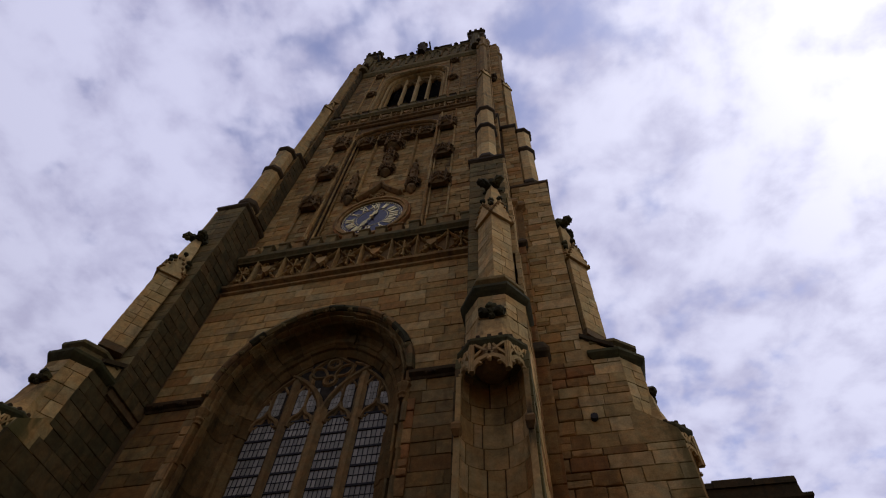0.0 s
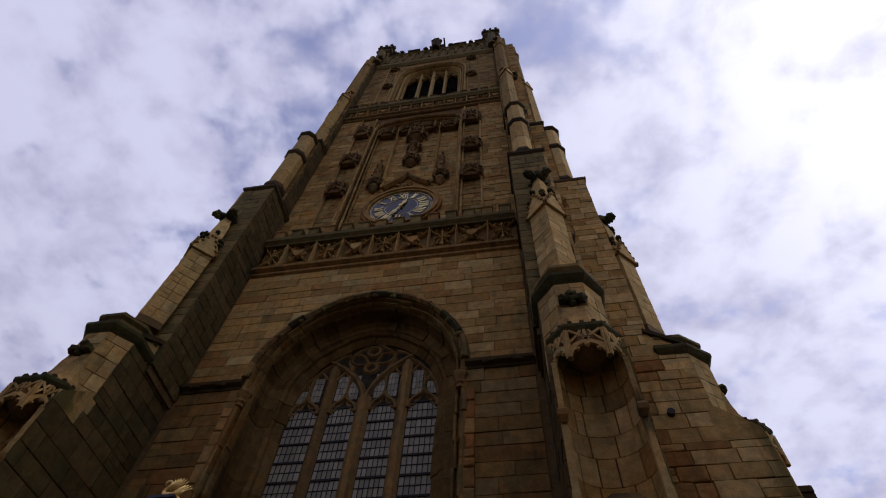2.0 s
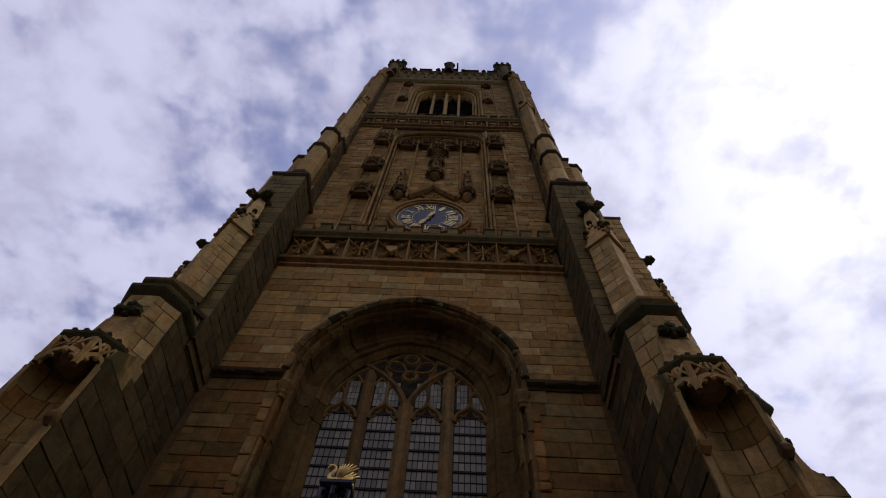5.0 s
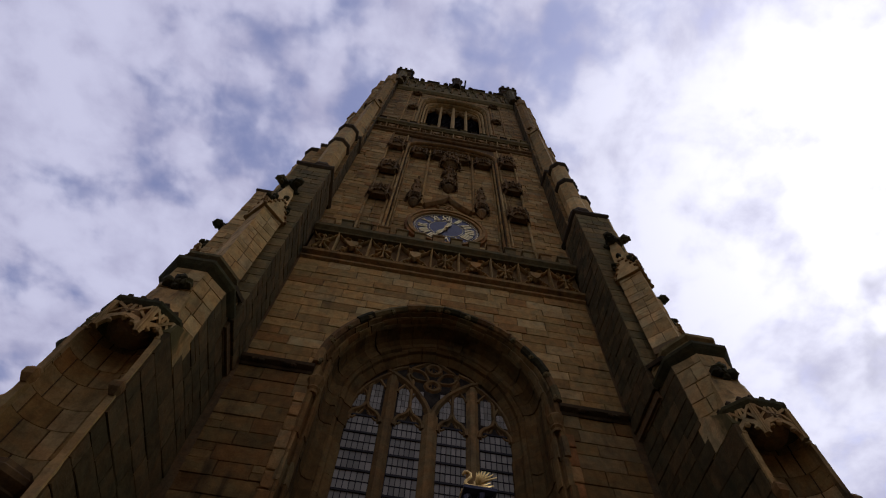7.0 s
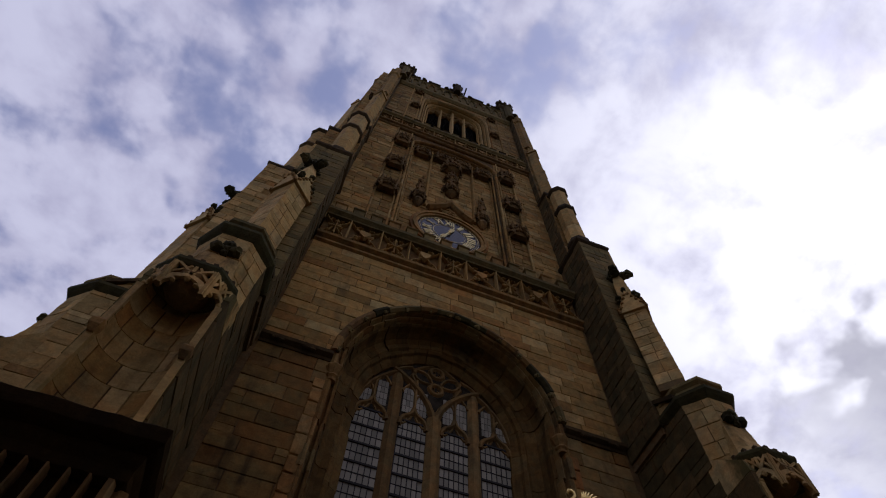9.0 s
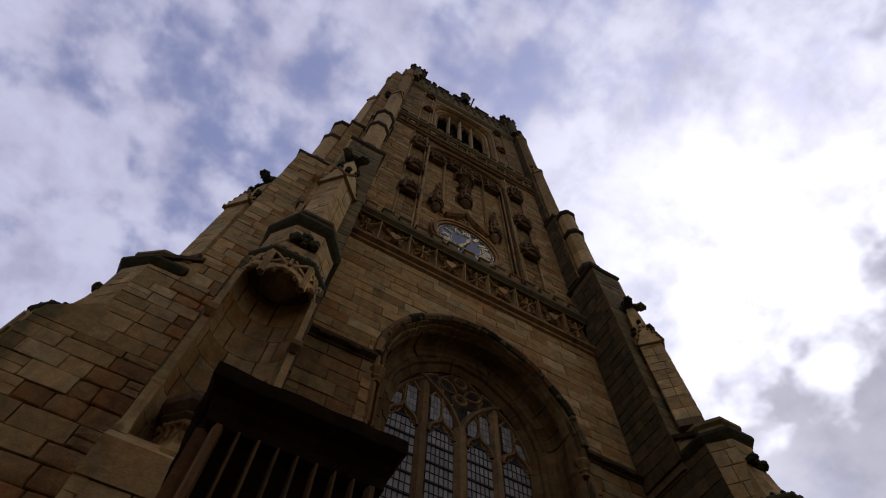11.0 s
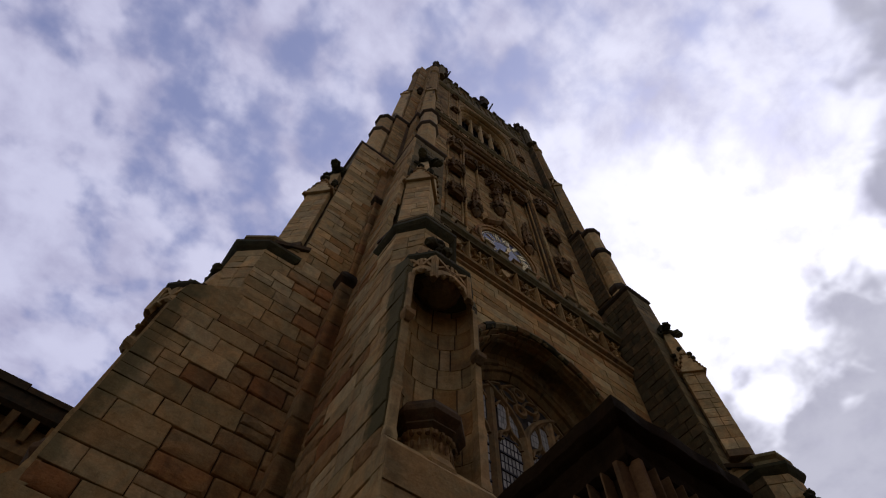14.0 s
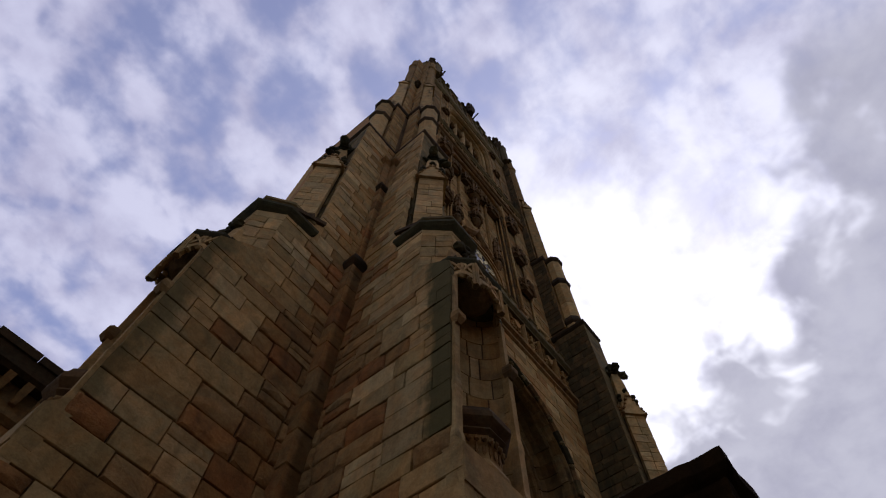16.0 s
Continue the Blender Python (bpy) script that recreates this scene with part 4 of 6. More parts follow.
def disc(bm, r, y0, y1, n=64, r_in=0.0):
    prof = [(r, y0), (r, y1)] if not r_in else [(r_in, y0), (r, y0), (r, y1), (r_in, y1)]
    if not r_in:
        loops = [[bm.verts.new((q * math.cos(2 * math.pi * i / n), y, CZ + q * math.sin(2 * math.pi * i / n))) for i in range(n)] for q, y in prof]
        bm.faces.new(loops[0])
        bm.faces.new(loops[1][::-1])
        for i in range(n):
            j = (i + 1) % n
            bm.faces.new((loops[0][i], loops[1][i], loops[1][j], loops[0][j]))
    else:
        loops = [[bm.verts.new((q * math.cos(2 * math.pi * i / n), y, CZ + q * math.sin(2 * math.pi * i / n))) for i in range(n)] for q, y in prof]
        for k in range(4):
            a, b = loops[k], loops[(k + 1) % 4]
            for i in range(n):
                j = (i + 1) % n
                bm.faces.new((a[i], b[i], b[j], a[j]))


bm = bmesh.new()
disc(bm, CR, 0.52, 0.62)
part("dial", bm, dial_mat, clock, "dark blue dial")
bm = bmesh.new()
disc(bm, CR + 0.10, 0.44, 0.64, 64, CR)
disc(bm, CR + 0.20, 0.38, 0.64, 64, CR + 0.10)
disc(bm, CR + 0.29, 0.46, 0.64, 64, CR + 0.20)
part("stone_surround", bm, rust_mat, clock, "moulded round stone surround")
for r in (0.62, 1.17):
    bm = bmesh.new()
    disc(bm, r + 0.008, 0.508, 0.525, 64, r - 0.008)
    part("gilt_line", bm, pale_gold_mat, clock)
for k in range(60):
    a = radians(6 * k)
    bm = bmesh.new()
    s = 0.028 if k % 5 else 0.04
    c = Vector((1.115 * math.sin(a), 0.505, CZ + 1.115 * math.cos(a)))
    box(bm, -s / 2, s / 2, -0.004, 0.02, -s / 2, s / 2)
    bmesh.ops.transform(bm, matrix=Matrix.Translation(c) @ Matrix.Rotation(a, 4, "Y"), verts=bm.verts)
    part("minute_mark", bm, pale_gold_mat, clock)


def numeral(text):
    cu = bpy.data.curves.new("numeral", "FONT")
    cu.body, cu.size, cu.extrude, cu.align_x, cu.offset = text, 1.0, 0.012, "CENTER", 0.02
    ob = bpy.data.objects.new("numeral", cu)
    scene.collection.objects.link(ob)
    bpy.context.view_layer.update()
    me = bpy.data.meshes.new_from_object(ob.evaluated_get(bpy.context.evaluated_depsgraph_get()))
    bpy.data.objects.remove(ob)
    return me


for k, text in enumerate(("XII", "I", "II", "III", "IIII", "V", "VI", "VII", "VIII", "IX", "X", "XI")):
    me = numeral(text)
    me.materials.append(pale_gold_mat)
    xs, ys = [v.co.x for v in me.vertices], [v.co.y for v in me.vertices]
    w, h = max(xs) - min(xs), max(ys) - min(ys)
    a = radians(30 * k)
    ob = new("numeral", me)
    ob.parent = clock
    wide = min(0.38, 0.115 * len(text) + 0.03)
    mid = Matrix.Translation((-(max(xs) + min(xs)) / 2, -(max(ys) + min(ys)) / 2, 0))
    ob.matrix_basis = Matrix.Translation((0.86 * math.sin(a), 0.508, CZ + 0.86 * math.cos(a))) @ Matrix.Rotation(a, 4, "Y") @ Matrix.Rotation(radians(90), 4, "X") @ Matrix.Diagonal((wide / w, 0.35 / h, 1, 1)) @ mid


def hand(name, angle, length, y):
    bm = bmesh.new()
    for pts, w in (([(0, -0.22), (0, length * 0.62)], 0.06), ([(0, length * 0.6), (0, length)], 0.035)):
        bar(bm, pts, w, y, y + 0.02)
    for k in (0.42, 0.5, 0.58):
        bar(bm, arc(0, length * k, 0.075, 0, 360, 10), 0.035, y, y + 0.02)
    bar(bm, [(-0.09, length * 0.52), (0.09, length * 0.52)], 0.05, y, y + 0.02)
    bmesh.ops.transform(bm, matrix=Matrix.Translation((0, 0, CZ)) @ Matrix.Rotation(radians(angle), 4, "Y"), verts=bm.verts)
    part(name, bm, pale_gold_mat, clock, "gilded pierced clock hand")


hand("hour_hand", 17, 0.66, 0.47)
hand("minute_hand", 207, 1.02, 0.44)
bm = bmesh.new()
loft(bm, [(ngon(0, 0, 0.07, 12), -0.02), (ngon(0, 0, 0.07, 12), 0.10)])
bmesh.ops.transform(bm, matrix=Matrix.Translation((0, 0.52, CZ)) @ Matrix.Rotation(radians(90), 4, "X"), verts=bm.verts)
part("hub", bm, gold_mat, clock)

# ---- second band and belfry ----
parapet_band("carved_band", "carved sandstone band of crossed tracery under the belfry", 30.0, 30.46, 31.40, 31.76, 32.42, CLEAR + 0.1, (-3.6, -3.0, -2.4, -1.8, -1.2, -0.6, 0.0, 0.6, 1.2, 1.8, 2.4, 3.0, 3.6), 0.0, 1.05, True, 0.19)
BW, BZ0, BZS = 1.62, 33.2, 38.4
bm = bmesh.new()
box(bm, -HALF + 0.7, -BW - 0.55, 0.32, 1.3, 31.0, 43.6)
box(bm, BW + 0.55, HALF - 0.7, 0.32, 1.3, 31.0, 43.6)
box(bm, -BW - 0.55, BW + 0.55, 0.32, 1.3, 31.0, BZ0)
BHEAD = [(1.0, 0.0), (0.97, 0.35), (0.84, 0.66), (0.6, 0.86), (0.3, 0.96), (0.0, 1.0)]
for sgn in (1, -1):
    for (ka, za), (kb, zb) in zip(BHEAD, BHEAD[1:]):
        vs = []
        w = BW + 0.55
        for y in (0.32, 1.3):
            vs += [bm.verts.new((sgn * k * w, y, z)) for k, z in ((ka, BZS + za * 2.2), (kb, BZS + zb * 2.2), (kb, 43.6), (ka, 43.6))]
        for f in ((0, 1, 2, 3), (4, 7, 6, 5), (0, 4, 5, 1), (2, 6, 7, 3)):
            bm.faces.new([vs[i] for i in f])
wall_3 = tagged(part("wall_3", bm, mortar_mat), "belfry wall of pale buff sandstone", "wall", kind="structure")
mas = Masonry(wall_3, 280, 13)


def belfry_gaps(z0, z1):
    w = BW + 0.6
    if z0 < BZS:
        return [(CLEAR - w, CLEAR + w)]
    k = (z0 - BZS) / 2.25
    if k >= 1:
        return []
    return [(CLEAR - w * math.sqrt(1 - k * k), CLEAR + w * math.sqrt(1 - k * k))]


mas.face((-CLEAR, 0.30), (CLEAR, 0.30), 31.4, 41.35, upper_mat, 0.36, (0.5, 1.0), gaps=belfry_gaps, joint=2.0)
mas.finish()
belfry = thing("window_2", "four-light belfry opening with stone mullions and dark louvres", "window", kind="structure")
for w, y, t in ((2.22, 0.24, 0.16), (2.06, 0.36, 0.14), (1.9, 0.52, 0.14), (1.75, 0.68, 0.14)):
    bm = bmesh.new()
    h = 2.2 - (2.22 - w) * 0.35
    right = [(w, BZ0)] + [(k * w, BZS + z * h) for k, z in BHEAD]
    bar(bm, right + [(-x, z) for x, z in right[-2::-1]], t, y, y + 0.2)
    part("arch_moulding", bm, ashlar_mat, belfry)
for x in (-0.84, 0.0, 0.84):
    bm = bmesh.new()
    bar(bm, [(x, BZ0), (x, 40.5 if x == 0 else 40.2)], 0.24 if x == 0 else 0.19, 0.72, 1.0)
    part("mullion", bm, pale_mat, belfry)
for x in (-1.25, -0.42, 0.42, 1.25):
    bm = bmesh.new()
    for s in (1, -1):
        bar(bm, [(x + s * 0.42, 38.7), (x + s * 0.33, 39.1), (x, 39.65)], 0.11, 0.78, 0.98)
        bar(bm, [(x + s * 0.38, 38.9), (x + s * 0.16, 38.98)], 0.08, 0.80, 0.98)
    part("light_head", bm, carved_mat, belfry)
    bm = bmesh.new()
    for k in range(18):
        z = BZ0 + 0.2 + 0.34 * k
        vs = [bm.verts.new((x + sx, y, zz)) for y, zz in ((1.02, z), (1.26, z + 0.22), (1.26, z + 0.25), (1.02, z + 0.03)) for sx in (-0.34, 0.34)]
        for f in ((0, 1, 3, 2), (2, 3, 5, 4), (4, 5, 7, 6), (6, 7, 1, 0)):
            bm.faces.new([vs[i] for i in f])
    part("louvres", bm, black_mat, belfry)
bm = bmesh.new()
for s in (1, -1):
    bar(bm, [(s * x, z) for x, z in ((1.74, 39.0), (1.3, 39.9), (0.6, 40.35), (0, 40.5))], 0.5, 0.8, 0.98)
part("tracery_head", bm, carved_mat, belfry)
for sgn in (1, -1):
    for z in (36.0, 40.1):
        niche_canopy("small carved canopy on the belfry wall", sgn * 2.6, 0.28, z, 0.56, 0.55, 90 + int(z) + sgn)
    for x in (2.38, 3.05):
        bm = bmesh.new()
        bar(bm, [(sgn * x, 31.4), (sgn * x, 41.3)], 0.09, 0.24, 0.34)
        part("wall_moulding", bm, ashlar_mat, belfry)
# parapet at the top
top = thing("tower_parapet", "dark weathered battlemented parapet at the tower top", "parapet")
bm = bmesh.new()
loft(bm, [(rect(-CLEAR, CLEAR, 0.26, 1.2), 41.3), (rect(-CLEAR, CLEAR, 0.10, 1.2), 41.55), (rect(-CLEAR, CLEAR, 0.08, 1.2), 41.95), (rect(-CLEAR, CLEAR, 0.20, 1.2), 42.2), (rect(-CLEAR, CLEAR, 0.20, 1.2), 44.5), (rect(-CLEAR, CLEAR, 0.10, 1.2), 44.6), (rect(-CLEAR, CLEAR, 0.14, 1.2), 44.75)])
part("cornice", bm, moss_mat, top)
for k in range(13):
    x = -CLEAR + 0.32 + k * 0.623
    bm = bmesh.new()
    bar(bm, [(x - 0.26, 42.3), (x - 0.24, 43.6), (x, 44.2), (x + 0.24, 43.6), (x + 0.26, 42.3)], 0.11, 0.08, 0.24)
    part("blind_arch", bm, moss_mat if k % 3 else carved_mat, top)
for x, w, h in ((-3.3, 0.75, 0.55), (-1.75, 0.8, 0.6), (0.0, 1.0, 0.9), (1.75, 0.8, 0.6), (3.3, 0.75, 0.55)):
    bm = bmesh.new()
    loft(bm, [(rect(x - w / 2, x + w / 2, 0.2, 0.75), 44.7), (rect(x - w / 2, x + w / 2, 0.2, 0.75), 44.7 + h), (rect(x - w / 2 - 0.08, x + w / 2 + 0.08, 0.1, 0.8), 44.78 + h), (rect(x - w / 2, x + w / 2, 0.3, 0.65), 44.95 + h)])
    part("merlon", bm, sooty_mat, top)
rng = random.Random(4)
for x in (-2.55, 1.1, -0.9, 2.5):
    bm = bmesh.new()
    for k in range(5):
        lump(bm, (x + rng.uniform(-0.15, 0.15), 0.1, 44.75 + rng.uniform(0, 0.25)), 0.14, rng)
    part("carved_knob", bm, sooty_mat, top)
bm = bmesh.new()
loft(bm, [(ngon(0, 0.0, 0.28, 6), 44.2), (ngon(0, -0.05, 0.36, 6), 45.3), (ngon(0, -0.05, 0.30, 6), 45.9), (ngon(0, 0.0, 0.36, 6), 46.2), (ngon(0, 0.0, 0.05, 6), 47.0)])
for k in range(8):
    lump(bm, (rng.uniform(-0.3, 0.3), -0.1, 44.9 + 0.2 * k), 0.17, rng)
part("carved_pinnacle", bm, sooty_mat, top)
for x in (-3.45, 0.62):
    spout = thing("rain_spout", "thin lead rain spout standing out from the parapet", "spout", "rain spouts")
    bm = bmesh.new()
    loft(bm, [(ngon(0, 0, 0.06, 8), 0), (ngon(0, 0, 0.06, 8), 0.85)])
    bmesh.ops.transform(bm, matrix=Matrix.Translation((x, 0.35, 45.0)) @ Matrix.Rotation(radians(55), 4, "X"), verts=bm.verts)
    part("pipe", bm, lead_mat, spout)


# ---- buttresses ----
def pinnacle_head(parent, cx, cy, z, r, h, rng, finial=True):
    """Gablets round a shaft, a short spire and a cross-shaped finial."""
    bm = bmesh.new()
    loft(bm, [(ngon(cx, cy, r, 4, 0), z), (ngon(cx, cy, r * 0.62, 4, 0), z + h * 0.30), (ngon(cx, cy, r * 0.50, 4, 0), z + h * 0.62), (ngon(cx, cy, r * 0.30, 4, 0), z + h * 0.8)])
    spire = part("pinnacle_spire", bm, pale_mat, parent)
    spots = []
    for k in range(4):
        a = math.pi / 4 + k * math.pi / 2
        n = Vector((math.cos(a), math.sin(a)))
        t = Vector((-n.y, n.x))
        q = Vector((cx, cy)) + n * r * 0.72
        # stone gablet
        bm = bmesh.new()
        tri = [q + t * r * 0.72, q - t * r * 0.72]
        f = [bm.verts.new((*(p + n * 0.05), z - 0.1)) for p in tri] + [bm.verts.new((*(q + n * 0.03), z + h * 0.34))]
        g = [bm.verts.new((*(p - n * 0.12), z - 0.1)) for p in tri] + [bm.verts.new((*(q - n * 0.2), z + h * 0.34))]
        bm.faces.new(f)
        bm.faces.new(g[::-1])
        for i in range(3):
            bm.faces.new((f[i], f[(i + 1) % 3], g[(i + 1) % 3], g[i]))
        part("gablet", bm, pale_mat, spire)
        for s in (1, -1):
            for u in (0.0, 0.22, 0.44, 0.66, 0.85):
                p = q + n * 0.02 + t * s * r * 0.74 * (1 - u)
                spots.append((p.x, p.y, z - 0.04 + h * 0.32 * u, r * 0.13))
        spots.append((q.x, q.y, z + h * 0.37, r * 0.2))
        if finial:
            a = math.pi / 2 * k
            spots.append((cx + r * 0.72 * math.cos(a), cy + r * 0.72 * math.sin(a), z + h * 0.30, r * 0.22))
            spots.append((cx + r * 0.80 * math.cos(a), cy + r * 0.80 * math.sin(a), z + h * 0.22, r * 0.18))
    for x, y, zz, rr in spots:
        bm = bmesh.new()
        lump(bm, (x, y, zz), rr, rng)
        lump(bm, (x + rr * 0.5, y - rr * 0.4, zz - rr * 0.5), rr * 0.6, rng)
        part("crocket", bm, finial_mat if rr > r * 0.16 else carved_mat, spire)
    if not finial:
        return
    # leafy cross at the tip: a neck, four curled arms and a bud
    zf = z + h * 0.80
    bm = bmesh.new()
    loft(bm, [(ngon(cx, cy, r * 0.26, 8), z + h * 0.74), (ngon(cx, cy, r * 0.22, 8), zf - 0.02), (ngon(cx, cy, r * 0.48, 8), zf + h * 0.03), (ngon(cx, cy, r * 0.34, 8), zf + h * 0.07), (ngon(cx, cy, r * 0.42, 8), zf + h * 0.13), (ngon(cx, cy, r * 0.20, 8), zf + h * 0.18), (ngon(cx, cy, r * 0.05, 8), zf + h * 0.22)])
    part("finial_bud", bm, finial_mat, spire, "mossy black carved bud")
    for k in range(4):
        d = Vector((math.cos(math.pi / 2 * k + 0.78), math.sin(math.pi / 2 * k + 0.78)))
        bm = bmesh.new()
        for u, dz, q in ((0.25, 0.0, 0.30), (0.50, 0.04, 0.34), (0.74, 0.05, 0.34), (0.90, -0.02, 0.27), (0.74, -0.09, 0.22), (0.45, 0.16, 0.24)):
            lump(bm, (cx + d.x * r * u, cy + d.y * r * u, zf + dz), r * q, rng, (1, 1, 0.85))
        part("finial_leaf", bm, finial_mat, spire)


def make_buttress():
    """In its own frame: x from the outer face inwards, -y outwards from the corner, z up."""
    b = thing("buttress", "stepped sandstone angle buttress with empty canopied niche and pinnacles", "buttress", "angle buttresses of the tower")
    rng = random.Random(77)
    W, X0, WM = 1.24, 0.03, 1.35
    XM = (W + X0) / 2
    P = lambda *pts: [(x, -d) for x, d in pts]
    back = -0.9
    sill, niche_top, cap_z = 4.92, 8.28, 10.48
    low = P((X0, back), (X0, 2.42), (W, 2.42), (W, back))
    bm = bmesh.new()
    loft(bm, [(offset_poly(low, -0.05), 0), (offset_poly(low, -0.05), sill)])
    part("base", bm, mortar_mat, b)
    # niche stage: a round-backed hollow
    nr = 0.515
    hollow = [(XM - nr - 0.03, 2.28)] + [(XM - nr * math.cos(math.pi * k / 8), 2.28 - 0.42 * math.sin(math.pi * k / 8)) for k in range(9)] + [(XM + nr + 0.03, 2.28)]
    bm = bmesh.new()
    plan = P((X0 + 0.05, back), (X0 + 0.05, 2.27), *[(x, d - 0.01) for x, d in hollow], (W - 0.05, 2.27), (W - 0.05, back))
    loft(bm, [(plan, sill), (plan, niche_top)])
    part("niche_body", bm, mortar_mat, b)
    facets = P((X0, back), (X0, 1.62), (X0 + 0.34, 2.04), (W - 0.34, 2.04), (W, 1.62), (W, back))
    bm = bmesh.new()
    loft(bm, [(offset_poly(facets, -0.05), niche_top), (offset_poly(facets, -0.05), cap_z)])
    part("shaft_body", bm, mortar_mat, b)
    # sloping shoulders where the niche stage narrows
    bm = bmesh.new()
    loft(bm, [(P((X0, 1.5), (X0, 2.28), (W, 2.28), (W, 1.5)), niche_top), (P((X0, 1.5), (X0, 2.24), (W, 2.24), (W, 1.5)), niche_top + 0.25), (P((X0, 1.5), (X0, 1.66), (W, 1.66), (W, 1.5)), niche_top + 0.75)])
    part("shoulder", bm, algae_mat, b)
    bm = bmesh.new()
    loft(bm, [(P((X0, 2.24), (X0, 2.43), (W, 2.43), (W, 2.24)), sill - 0.42), (P((X0, 2.2), (X0, 2.43), (W, 2.43), (W, 2.2)), sill - 0.02), (P((X0 + 0.01, 2.1), (X0 + 0.01, 2.30), (W - 0.01, 2.30), (W - 0.01, 2.1)), sill + 0.16)])
    part("niche_sill", bm, pale_mat, b)
    z = sill + 0.1
    while z < niche_top - 0.05:
        h = min(rng.uniform(0.30, 0.46), niche_top - z)
        cuts = [0.0] + [(k + rng.uniform(0.7, 1.3)) / 5 for k in range(4)] + [1.0]
        for s0, s1 in zip(cuts, cuts[1:]):
            bm = bmesh.new()
            outer, inner = [], []
            for k in range(4):
                a = math.pi * (s0 + 0.007 + (s1 - s0 - 0.014) * k / 3)
                outer.append((XM - (nr - 0.02) * math.cos(a), -(2.28 - 0.40 * math.sin(a))))
                inner.append((XM - (nr + 0.04) * math.cos(a), -(2.28 - 0.46 * math.sin(a))))
            loft(bm, [(outer + inner[::-1], z + 0.005), (outer + inner[::-1], z + h - 0.005)])
            part("niche_block", bm, rng.choice((ashlar_mat, pale_mat, pale_mat)), b)
        z += h
    # slim shafts beside the niche
    for x in (X0 + 0.075, W - 0.075):
        zz = sill + 0.12
        for z1, r in ((5.75, 0.074), (7.0, 0.064), (8.05, 0.056)):
            bm = bmesh.new()
            q = (x, -2.27)
            loft(bm, [(ngon(*q, r * 1.25, 4, 0.785), zz), (ngon(*q, r * 1.25, 4, 0.785), zz + 0.06), (ngon(*q, r, 4, 0.785), zz + 0.14), (ngon(*q, r, 4, 0.785), z1 - 0.07), (ngon(*q, r * 1.12, 4, 0.785), z1 - 0.03), (ngon(*q, r * 1.12, 4, 0.785), z1)])
            part("niche_shaft", bm, stained_mat if x < XM else pale_mat, b)
            zz = z1
        bm = bmesh.new()
        loft(bm, [(ngon(x, -2.31, 0.05, 4, 0.785), 6.88), (ngon(x, -2.33, 0.10, 4, 0.785), 6.97), (ngon(x, -2.33, 0.10, 4, 0.785), 7.06), (ngon(x, -2.31, 0.07, 4, 0.785), 7.13)])
        part("shaft_block", bm, carved_mat, b)
    # empty pedestal
    oct_ = lambda r: ngon(XM, -2.07, r, 8, math.pi / 8)
    bm = bmesh.new()
    loft(bm, [(oct_(0.35), sill), (oct_(0.35), 5.0), (oct_(0.31), 5.08), (oct_(0.28), 5.14), (oct_(0.27), 5.30), (oct_(0.31), 5.42)])
    part("pedestal_drum", bm, ashlar_mat, b)
    bm = bmesh.new()
    loft(bm, [(oct_(0.30), 5.40), (oct_(0.35), 5.45), (oct_(0.34), 5.48), (oct_(0.39), 5.54), (oct_(0.41), 5.57), (oct_(0.41), 5.64), (oct_(0.38), 5.67), (oct_(0.36), 5.74)])
    part("pedestal_cap", bm, pedestal_mat, b, "dark brown moulded pedestal cap")
    for k in range(13):
        bm = bmesh.new()
        a = math.pi * k / 12
        lump(bm, (XM + 0.29 * math.cos(a), -2.07 - 0.29 * math.sin(a), 5.36), 0.030, rng, (1, 1, 1.5))
        lump(bm, (XM + 0.270 * math.cos(a), -2.07 - 0.270 * math.sin(a), 5.24), 0.018, rng, (1.2, 1, 4.0))
        part("leaf_carving", bm, carved_mat, b)
    # canopy over the niche
    can = P((X0 + 0.07, 1.95), (X0 + 0.07, 2.20), (X0 + 0.32, 2.46), (W - 0.32, 2.46), (W - 0.07, 2.20), (W - 0.07, 1.95))
    bm = bmesh.new()
    loft(bm, [(offset_poly(can, -0.02), 8.50), (offset_poly(can, 0.03), 8.56), (offset_poly(can, 0.06), 8.62), (offset_poly(can, 0.06), 8.68), (offset_poly(can, -0.02), 8.76)])
    cp = part("canopy", bm, finial_mat, b, "pierced stone canopy with black coping")
    bm = bmesh.new()
    loft(bm, [(ngon(XM, -2.18, 0.05, 10), 8.06), (ngon(XM, -2.18, 0.15, 10), 8.08), (ngon(XM, -2.18, 0.25, 10), 8.16), (ngon(XM, -2.18, 0.31, 10), 8.26), (ngon(XM, -2.18, 0.34, 10), 8.38), (ngon(XM, -2.18, 0.30, 10), 8.52)])
    # the vault's dark tone stands for the shade of its underside
    part("canopy_vault", bm, canopy_mat, cp, "dark bowl-shaped canopy vault")
    for (xa, ya), (xb, yb) in zip(can[:-1], can[1:]):
        a, c = Vector((xa, ya)), Vector((xb, yb))
        t = (c - a).normalized()
        L = (c - a).length
        n = Vector((t.y, -t.x))
        frame_m = Matrix(((t.x, n.x, 0, xa), (t.y, n.y, 0, ya), (0, 0, 1, 0), (0, 0, 0, 1)))
        bm = bmesh.new()
        for s in (0, 1):
            bar(bm, [(s * L, 7.94), (s * L, 8.54)], 0.075, -0.05, 0.05)
